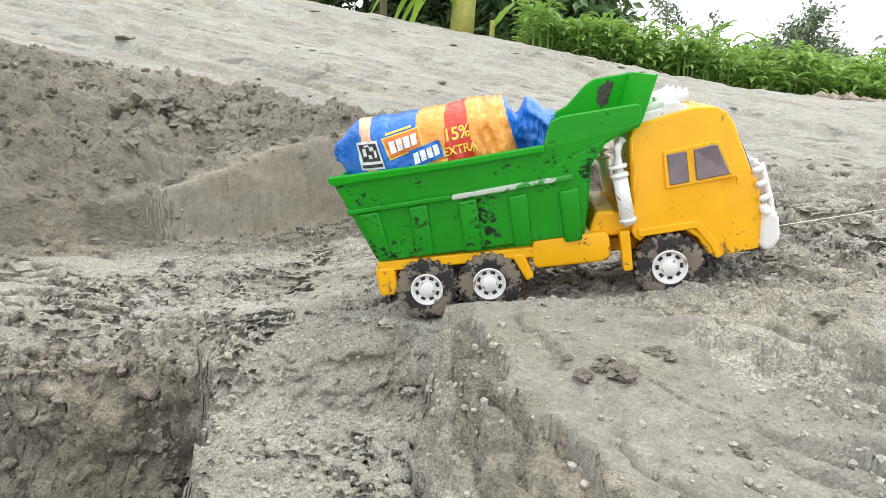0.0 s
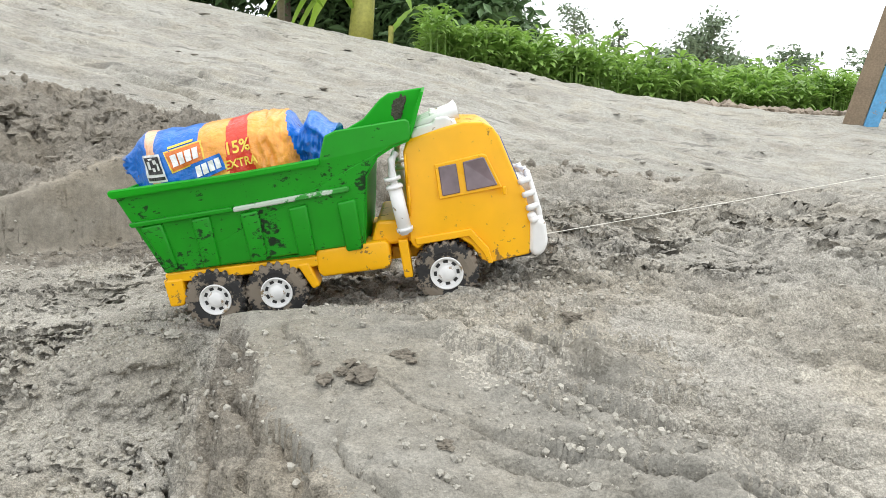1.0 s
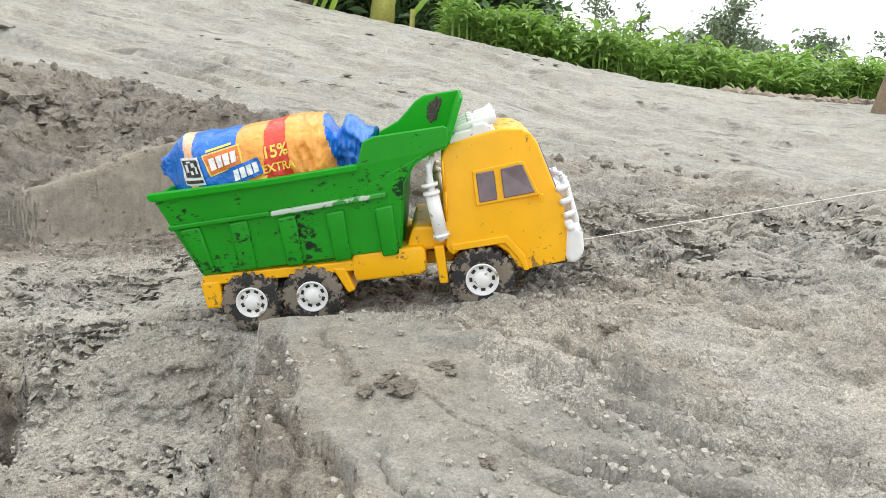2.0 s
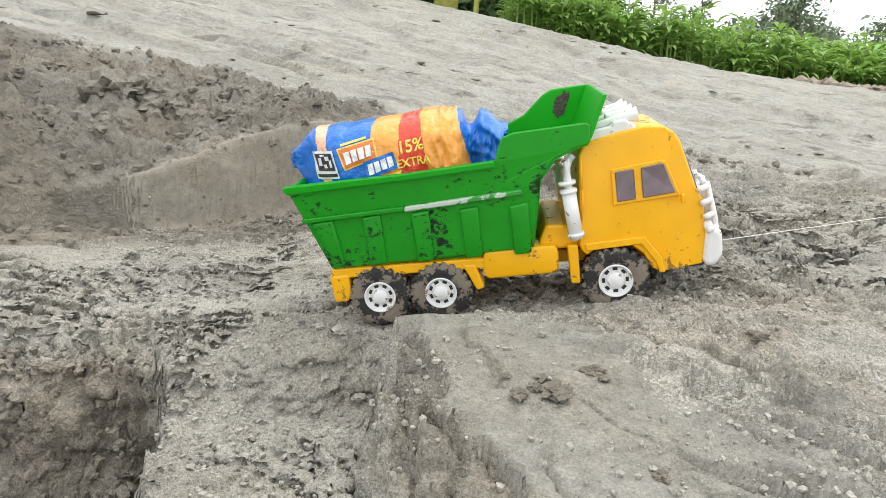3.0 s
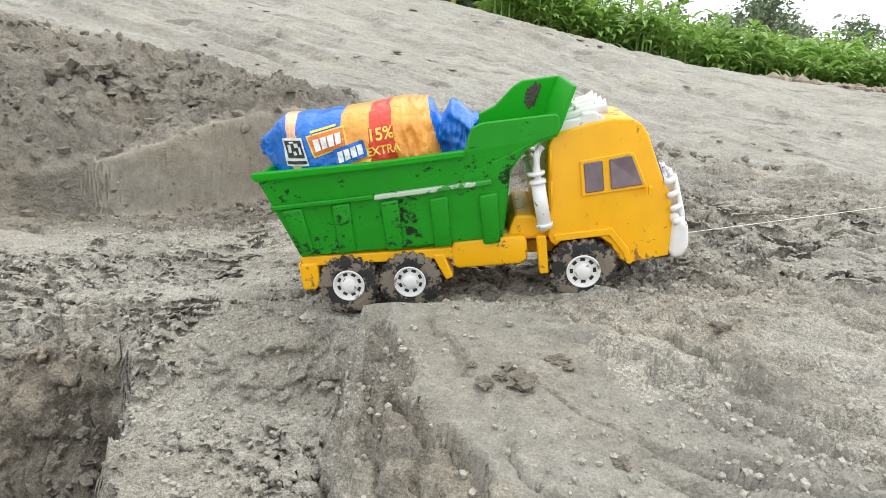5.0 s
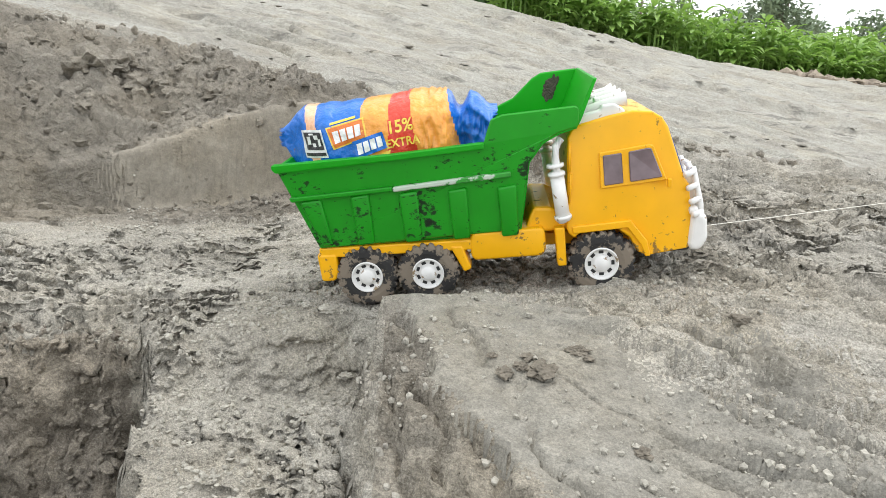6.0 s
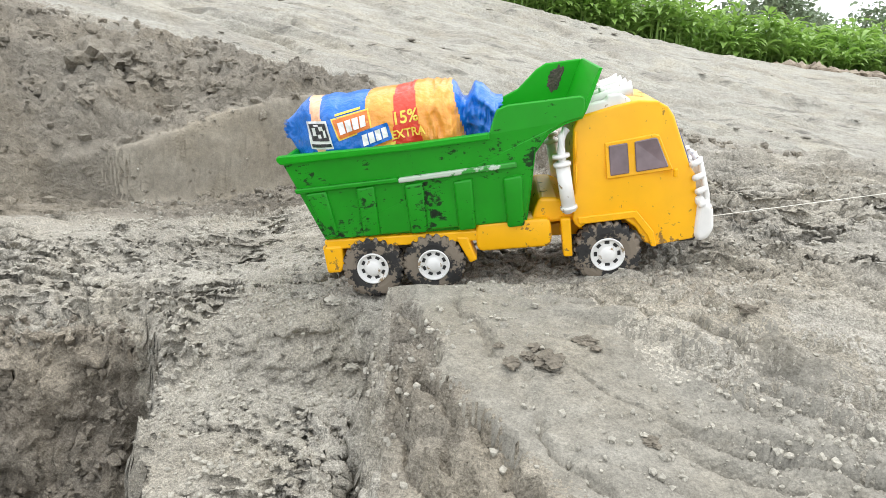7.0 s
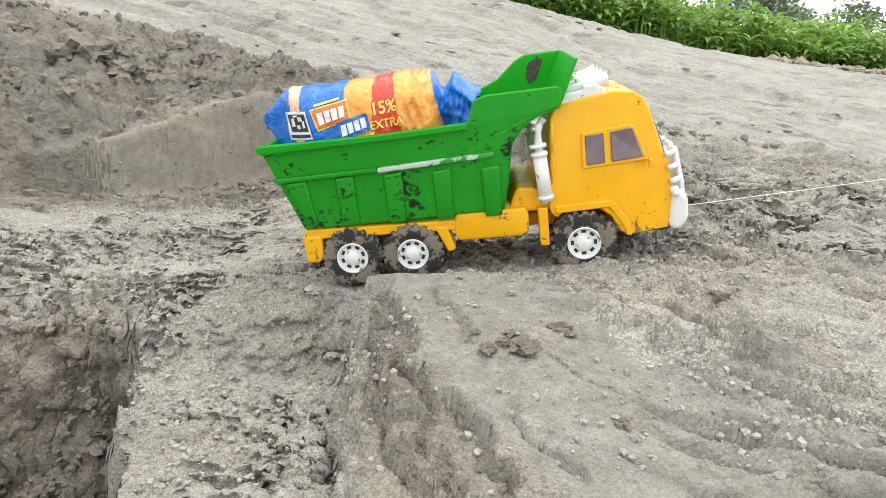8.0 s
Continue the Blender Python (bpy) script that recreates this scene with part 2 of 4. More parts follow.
def lattice(ix, iy, seed):
    h = (ix.astype(np.int64) * 374761393 + iy.astype(np.int64) * 668265263 + seed * 1442695041) & 0xFFFFFFFF
    h = ((h ^ (h >> 13)) * 1274126177) & 0xFFFFFFFF
    return ((h ^ (h >> 16)) & 0xFFFF) / 65535.0


def grain(x, y, seed=0):
    """Smooth value noise from -1 to 1."""
    ix, iy = np.floor(x), np.floor(y)
    fx, fy = x - ix, y - iy
    fx, fy = fx * fx * fx * (fx * (fx * 6 - 15) + 10), fy * fy * fy * (fy * (fy * 6 - 15) + 10)
    a, b = lattice(ix, iy, seed), lattice(ix + 1, iy, seed)
    c, d = lattice(ix, iy + 1, seed), lattice(ix + 1, iy + 1, seed)
    return 2 * ((a * (1 - fx) + b * fx) * (1 - fy) + (c * (1 - fx) + d * fx) * fy) - 1


def fbm(x, y, seed=0, octaves=4, gain=0.5):
    total, amp = 0, 1.0
    for i in range(octaves):
        total = total + amp * grain(x + 17.3 * i, y - 9.1 * i, seed + i)
        x, y, amp = 0.8 * x * 2 - 0.6 * y * 2, 0.6 * x * 2 + 0.8 * y * 2, amp * gain
    return total


def cells(x, y, size, seed, keep=1.0, low=0.3, high=0.62):
    """Rounded crumbs: one per cell of that size, of random radius; keep: the share of cells that hold one."""
    u, v = x / size, y / size
    u, v = u + 0.3 * fbm(u * 1.7, v * 1.7, seed + 7, 2), v + 0.3 * fbm(u * 1.7 + 5, v * 1.7, seed + 9, 2)
    iu, iv = np.floor(u), np.floor(v)
    best = np.zeros_like(u)
    for du in (-1, 0, 1):
        for dv in (-1, 0, 1):
            cx, cy = iu + du, iv + dv
            r = low + (high - low) * lattice(cx, cy, seed + 2)
            px, py = cx + 0.5 + 0.7 * (lattice(cx, cy, seed) - 0.5), cy + 0.5 + 0.7 * (lattice(cx, cy, seed + 1) - 0.5)
            on = lattice(cx, cy, seed + 3) < keep
            q = 1 - ((u - px) ** 2 + (v - py) ** 2) / (r * r)
            best = np.maximum(best, np.where(on, np.maximum(q, 0) ** 0.75 * r, 0))
    return best * size


def flakes(v, sharp=0.12):
    """A saw tooth from 0 to 1: a slow rise and a sudden drop."""
    f = v - np.floor(v)
    return np.where(f < 1 - sharp, f / (1 - sharp), (1 - f) / sharp)


def land(x, y):
    """The height of the ground: the track, the near slab, the pit, the gully's edge and the far slope."""
    x, y = np.asarray(x, float), np.asarray(y, float)
    wob = fbm(x * 7, y * 7, 3, 4)
    tight = fbm(x * 22, y * 22, 13, 3)
    # the track where the truck stands, rising to the right
    track = 0.017 + 0.078 * step(-0.35, 0.4, x) + 0.03 * step(-0.35, -1.1, x)
    track = track - 0.02 * step(0.95, 1.25, y) * step(0.35, 0.1, x)
    track = track + 0.03 * np.exp(-((x - 0.46) ** 2 / 0.02 + (y - 1.36) ** 2 / 0.012)) - 0.07 * step(-0.15, 0.05, x) * step(0.42, 0.28, x) * np.exp(-((y - 1.34) / 0.16) ** 2)
    # the near slab, with a lower shelf along its broken side
    slab = 0.056 + 0.19 * (np.minimum(y, 0.585) - 0.39) - 0.075 * step(0.585, 0.70, y) * (1 - step(0.02, 0.3, x))
    slab = slab - 0.006 * np.exp(-np.maximum(x - 0.005, 0) / 0.02) * step(0.45, 0.6, y)
    ledge = 0.016 + 0.34 * np.maximum(0.57 - y, 0) + 0.016 * wob + 0.006 * tight
    for off, drop, seed in ((0.0, 0.011, 1), (0.017, 0.009, 2), (0.034, 0.010, 3), (-0.04, 0.002, 4), (-0.085, 0.0022, 5)):
        wave = 0.008 * fbm(x * 15 + 5 * seed, y * 15, 300 + seed, 4, 0.6)
        c = x - ledge + off + wave + 0.006 * fbm(x * 48, y * 48, 330 + seed, 4, 0.65)
        fade = step(0.6, 0.55, y) * (1 if off >= 0 else step(-0.25, 0.25, fbm(x * 7, y * 7, 310 + seed, 2)))
        slab = slab - 1.15 * drop * (1 - step(-0.003, 0.002, c)) * fade - 0.006 * np.exp(-((c + 0.005) / 0.003) ** 2) * fade * step(-0.5, 0.1, fbm(x * 30, y * 30, 340 + seed, 2))
    # sand between the pit and the slab
    sand = -0.016 + 0.018 * step(0.5, 0.7, y) + 0.02 * step(0.3, -0.1, y)
    edge = 0.0 + 0.012 * wob + 0.010 * tight
    near = sand + (slab - sand) * (0.5 * step(edge - 0.016, edge - 0.010, x) + 0.5 * step(edge - 0.004, edge + 0.004, x))
    near = near * step(0.12, 0.3, y) + (0.015 + 0.02 * wob) * step(0.3, 0.12, y)
    near = near - 0.022 * np.exp(-((x - edge + 0.013) / 0.0036) ** 2) * step(0.61, 0.57, y) * step(0.12, 0.3, y) * step(-0.7, -0.1, fbm(x * 9, y * 26, 351, 2))
    m = step(0.585, 0.655, y + 0.02 * wob)
    z = near + (track - near) * m
    # the pit
    lip = -0.178 - 0.30 * np.clip(y - 0.47, -0.1, 0.4) + 0.014 * wob + 0.004 * tight
    back = 0.665 + 0.014 * wob + 0.05 * step(-0.5, -0.9, x)
    front = step(0.1, 0.2, y)
    hole = step(-1.0, -0.8, x) * step(lip + 0.001, lip - 0.008, x) * (0.8 * step(back + 0.01, back - 0.05, y) + 0.2 * step(back + 0.08, back, y)) * front
    z = z - hole * (0.15 + 0.02 * fbm(x * 25, y * 25, 5, 3))
    # the far slope and the gully's edge
    d = y - 1.5
    bend = np.clip(x, -4, 7) - 2.1
    lean = -0.19 * np.clip(x, -4, 7) + 0.06 * (bend + np.sqrt(bend * bend + 0.2))
    far = lean + 0.16 + 0.02 * d + 0.03 * d * d
    crest = 4.95 + 0.1 * grain(x * 0.7, y * 0 + 3, 8)
    dc = crest - 1.5
    top = lean + 0.16 + 0.02 * dc + 0.03 * dc * dc
    far = np.where(y > crest, top - 0.05 * np.minimum(y - crest, 12), far)
    far = far * step(90, 25, y) + (-0.6) * step(25, 90, y)
    brink = 1.5 + 0.17 * step(-0.1, -0.55, x) + 0.1 * step(0.35, 0.62, x) + 0.03 * wob + 0.012 * tight
    brink = brink + 0.1 * np.exp(-((x - 0.012) / 0.022) ** 2)
    wide = 0.035 + 0.5 * step(0.62, 1.3, x)
    rise = 0.7 * step(brink - wide, brink, y) + 0.3 * step(brink - wide - 0.09, brink - wide * 0.8, y)
    # on the left a crumbled bank above a smooth cut wall
    left = step(-0.03, -0.1, x)
    foot = 1.43 + 0.52 * np.maximum(np.minimum(x + 0.08, 0), -1.2) + 0.008 * wob
    share = 0.28 + 0.62 * step(-0.58, -0.12, x)
    wall = share * step(foot - 0.012, foot + 0.02, y) + (1 - share) * np.clip((y - foot - 0.03) / np.maximum(brink - foot - 0.03, 0.02), 0, 1) ** 0.8
    rise = rise * (1 - left) + wall * left
    z = z + (far - z) * np.clip(rise, 0, 1)
    z = z - 0.09 * np.exp(-(((x - 0.014) / 0.024) ** 2 + ((y - 1.56) / 0.04) ** 2) ** 2)
    return z


def bank_mask(x, y):
    foot = 1.46 + 0.52 * np.maximum(np.minimum(x + 0.08, 0), -1.2)
    return step(foot + 0.0, foot + 0.05, y) * step(1.71, 1.6, y) * step(-0.02, -0.15, x)


def relief(x, y):
    """Lumps, flakes, crumbs, ruts and cracks on top of the land."""
    wx, wy = fbm(x * 9, y * 9, 61, 3), fbm(x * 9, y * 9, 71, 3)
    close = step(2.4, 1.2, y)
    slab = step(0.7, 0.62, y + 0.02 * wx) * step(0.0, 0.02, x) * step(0.2, 0.1, x + 0.6 * (y - 0.5) + 0.05 * wx)
    rim_band = np.exp(-((x - 0.016 - 0.34 * np.maximum(0.57 - y, 0) + 0.02) / 0.022) ** 2) * step(0.6, 0.55, y)
    rough = np.clip(1 - 0.85 * slab + 0.7 * rim_band, 0, 1)
    r = 0.0035 * fbm(x * 14, y * 14, 11, 4)
    # crumbs, in drifts
    drift = step(-0.05, 0.35, fbm(x * 5, y * 9, 31, 3))
    strip = step(0.02, 0.0, x) * step(0.72, 0.6, y)
    band = step(0.05, 0.15, x) * np.exp(-((y - 0.86 + 0.1 * (x - 0.3)) / 0.1) ** 2) + np.exp(-((x - 0.42) / 0.12) ** 2 - ((y - 1.32) / 0.06) ** 2)
    amount = np.clip(0.12 * drift + 0.35 * strip + 0.6 * band * drift + 0.6 * rim_band, 0, 1) * close * rough
    r = r + cells(x, y, 0.013, 101, 0.4) * 0.7 * amount
    r = r + cells(x, y, 0.024, 111, 0.12) * 0.6 * amount
    r = r + cells(x, y, 0.007, 121, 0.5) * 0.35 * close * (0.3 + 0.7 * drift) * rough
    # broken skin: thin ridges drawn out along the track
    for k, (fx, fy, amp) in enumerate(((16, 44, 0.010), (34, 90, 0.0095), (70, 150, 0.006))):
        ridge = 1 - np.abs(fbm(x * fx + 0.5 * wx + y * fx * 0.3, y * fy + x * fy * 0.22 + 0.6 * wy, 75 + 3 * k, 2, 0.5))
        mask = step(-0.35, 0.3, fbm(x * 6, y * 8, 79 + k, 2) + 0.2 * step(0.15, 0.25, x))
        r = r + amp * (ridge - 0.65) * close * mask * rough
    # ruts along the track: small steps that face down the slope
    v = (y + 0.10 * x + 0.02 * wx) / 0.03 + 0.6 * fbm(x * 6, y * 20, 41, 3)
    on = step(0.62, 0.74, y) * step(1.5, 1.2, y)
    r = r + 0.011 * (0.5 - flakes(v, 0.1)) * on * step(-0.2, 0.4, fbm(x * 8, y * 14, 45, 3))
    # lumps and cracks to the right of the slab
    lump = fbm(x * 12 + 9 * y, y * 26 + 8 * x, 83, 3, 0.6)
    r = r + 0.014 * np.maximum(lump, 0) * step(0.1, 0.22, x) * close * rough
    v = (0.8 * y + 0.5 * x + 0.02 * wx + 0.01 * wy) / 0.05
    r = r + 0.010 * (0.5 - flakes(v, 0.1)) * step(0.75, 0.6, y) * step(0.08, 0.2, x) * rough * step(-0.05, 0.4, fbm(x * 9, y * 9, 47, 3))
    gap = fbm(x * 8 + 7 * y + 0.3 * wy, y * 15 + 7 * x, 57, 3)
    r = r - 0.02 * np.exp(-(gap / 0.045) ** 2) * step(0.1, 0.4, fbm(x * 5, y * 5, 58, 2)) * step(0.04, 0.14, x) * close * rough
    crust = fbm(x * 17 + 11 * y + 0.4 * wx, y * 34 + 15 * x, 157, 3, 0.6)
    r = r - 0.010 * np.exp(-(crust / 0.08) ** 2) * step(0.0, 0.3, fbm(x * 8, y * 9, 158, 2)) * step(0.12, 0.2, x + 0.4 * (y - 0.5)) * close * rough
    # the crumbled bank
    bk = bank_mask(x, y)
    ridge = 1 - np.abs(fbm(x * 14, y * 20, 93, 4, 0.6))
    r = r + bk * (0.016 * fbm(x * 5, y * 6, 91, 3) + 0.028 * (ridge - 0.6) + cells(x, y, 0.09, 131, 0.14) * 0.5 + cells(x, y, 0.028, 141, 0.4) * 0.6)
    # pit floor and walls
    pit = step(-0.16, -0.2, x) * step(0.72, 0.66, y)
    r = r + pit * (cells(x, y, 0.018, 151, 0.5) * 0.6 + 0.02 * (0.5 - np.abs(fbm(x * 20, y * 28, 95, 4, 0.6))))
    # the foot of the cut, strewn with bits
    r = r + cells(x, y, 0.028, 161, 0.3) * 0.5 * np.exp(-((y - 1.42 - 0.3 * np.minimum(x, 0)) / 0.06) ** 2) * step(-0.6, -0.4, x) * step(0.9, 0.6, x)
    r = r * (1 - 0.8 * step(-0.62, -0.38, x) * step(-0.03, -0.06, x) * np.exp(-((y - 1.437 - 0.52 * np.minimum(x + 0.08, 0)) / 0.026) ** 4))
    # swells, ledges and thin flakes on the far slope
    on = step(1.55, 1.9, y - 0.2 * step(-0.2, -0.6, x)) * step(5.3, 4.5, y)
    r = r + 0.03 * fbm(x * 1.3 + y * 0.4, y * 2.4 + 0.4 * x, 51, 4) * on
    v = (y + 0.45 * x + 0.10 * fbm(x * 2, y * 2, 65, 3)) / 0.23
    r = r + 0.032 * (0.5 - flakes(v, 0.1)) * on * step(0.1, 0.4, fbm(x * 2.4, y * 5, 67, 3))
    v = (y + 0.4 * x + 0.05 * fbm(x * 4, y * 4, 68, 3)) / 0.11
    r = r + 0.017 * (0.5 - flakes(v, 0.13)) * on * step(0.0, 0.4, fbm(x * 3.4, y * 7, 69, 3))
    ridge = 1 - np.abs(fbm(x * 9 + 3 * y, y * 24 + 6 * x, 66, 3, 0.6))
    r = r + 0.010 * (ridge - 0.65) * on * step(-0.3, 0.4, fbm(x * 2, y * 3, 64, 2))
    return r


def spaced(core0, core1, fine, low, high, grow_low, grow_high):
    v = list(np.arange(core0, core1, fine))
    s, p = fine, core1
    while p < high:
        v.append(p)
        s *= grow_high(p)
        p += s
    v.append(high)
    s, p, head = fine, core0, []
    while p > low:
        s *= grow_low(p)
        p -= s
        head.append(max(p, low))
    return np.array(head[::-1] + v)


gx = spaced(-0.5, 0.55, 0.0021, -400, 400, lambda p: 1.017 if p > -4 else 1.15, lambda p: 1.017 if p < 5 else 1.15)
gy = spaced(0.26, 1.0, 0.002, -200, 900, lambda p: 1.1, lambda p: 1.0065 if p < 5.3 else 1.15)
GX, GY = np.meshgrid(gx, gy)
GZ = land(GX, GY) + relief(GX, GY) * step(30, 8, np.abs(GX) + np.abs(GY))


# the undercut lip of the gully
brink_line = 1.5 + 0.1 * step(0.35, 0.62, GX) + 0.03 * fbm(GX * 7, GY * 7, 3, 4)
GY = GY - (0.05 + 0.02 * fbm(GX * 12, GX * 0 + 2, 421, 3)) * np.exp(-((GY - brink_line - 0.005) / 0.03) ** 2) * step(-0.12, -0.02, GX) * step(0.75, 0.55, GX)

# steep faces are broken sideways too
slope_y, slope_x = np.gradient(GZ, gy, axis=0), np.gradient(GZ, gx, axis=1)
steep = step(0.5, 1.6, np.hypot(slope_x, slope_y)) * (0.25 + 0.75 * step(1.1, 0.9, GY)) * (1 - 0.9 * step(-0.02, 0.0, GX) * step(0.7, 0.6, GY)) * step(2.2, 1.7, np.abs(GX) + np.abs(GY - 0.6))
GY = GY + steep * (0.010 * fbm(GX * 28, GZ * 45 + 7, 401, 4, 0.6) + 0.006 * (flakes(GZ * 40 + 0.5 * fbm(GX * 9, GY * 9, 405, 2), 0.2) - 0.5))
GX = GX + steep * (0.005 * fbm(GY * 32, GZ * 50 + 3, 411, 4, 0.6) + 0.003 * (flakes(GZ * 55 + 0.5 * fbm(GX * 9, GY * 9, 415, 2), 0.2) - 0.5))


def sheet(name, X, Y, Z, mat):
    rows, cols = X.shape
    me = bpy.data.meshes.new(name)
    me.vertices.add(rows * cols)
    me.vertices.foreach_set("co", np.stack([X, Y, Z], -1).astype(np.float32).ravel())
    i = np.arange((rows - 1) * cols).reshape(rows - 1, cols)[:, :-1].ravel()
    quads = np.stack([i, i + 1, i + cols + 1, i + cols], -1).astype(np.int32)
    me.loops.add(quads.size)
    me.loops.foreach_set("vertex_index", quads.ravel())
    me.polygons.add(len(quads))
    me.polygons.foreach_set("loop_start", np.arange(0, quads.size, 4, dtype=np.int32))
    me.update(calc_edges=True)
    me.materials.append(mat)
    me.polygons.foreach_set("use_smooth", np.ones(len(quads), dtype=bool))
    return new(name, me)


terrain = sheet("ground", GX, GY, GZ, SOIL)
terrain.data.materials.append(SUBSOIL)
terrain.data.materials.append(SLOPE)
terrain.data.materials.append(SLAB)
terrain.data.materials.append(PITSOIL)
terrain.data.materials.append(DRIED)
terrain.data.materials.append(CUTWALL)
terrain.data.materials.append(SHELF)
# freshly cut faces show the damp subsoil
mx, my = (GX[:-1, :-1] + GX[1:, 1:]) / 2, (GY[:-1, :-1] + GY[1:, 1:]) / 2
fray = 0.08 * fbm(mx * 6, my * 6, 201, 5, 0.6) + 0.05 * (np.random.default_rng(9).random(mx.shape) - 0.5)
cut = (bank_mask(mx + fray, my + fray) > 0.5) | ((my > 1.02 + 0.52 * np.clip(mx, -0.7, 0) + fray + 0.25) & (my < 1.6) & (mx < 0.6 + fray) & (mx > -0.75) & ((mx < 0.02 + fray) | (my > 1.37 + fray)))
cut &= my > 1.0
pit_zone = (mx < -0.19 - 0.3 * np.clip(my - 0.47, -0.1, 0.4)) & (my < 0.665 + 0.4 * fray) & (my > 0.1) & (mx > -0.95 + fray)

upper = (my > 1.62 + 0.12 * np.clip(-mx, 0, 0.5) + 0.5 * fray) & (my < 5.4) & ~cut
smooth_slab = (my < 0.64 + 0.3 * fray) & (mx > 0.005) & (mx + 0.6 * (my - 0.5) < 0.21 + 0.9 * fray) & (my > 0.1)
dried = (mx > 0.1 + 0.5 * (0.75 - np.minimum(my, 1.1)) + 1.5 * fray) & (my > 0.3) & ~cut & ~upper & ~smooth_slab
foot_line = 1.43 + 0.52 * np.clip(mx + 0.08, -1.2, 0)
cut_wall = (my > foot_line - 0.03) & (my < foot_line + 0.03 + 0.06 * fray) & (mx > -0.47 + fray) & (mx < -0.02)
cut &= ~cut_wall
upper &= ~cut_wall
dried &= ~cut_wall
shelf = smooth_slab & (mx < 0.006 + 0.34 * np.maximum(0.57 - my, 0) + 0.35 * fray)
smooth_slab &= ~shelf
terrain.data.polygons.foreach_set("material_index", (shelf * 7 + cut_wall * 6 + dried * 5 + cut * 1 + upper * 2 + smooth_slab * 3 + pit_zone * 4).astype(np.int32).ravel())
ground = tagged(terrain, "bare grey-brown silt ground with cracks, a pit and a broken gully edge", "ground", kind="structure")


# ---- the toy truck ----
U = 0.00047   # one unit of the truck's side drawing, in metres; x from the front axle, z from the ground


def sc(points):
    return [(x * U, z * U) for x, z in points]


truck = tagged(new("toy_dump_truck"), "muddy toy dump truck with yellow cab and green bed", "toy truck")


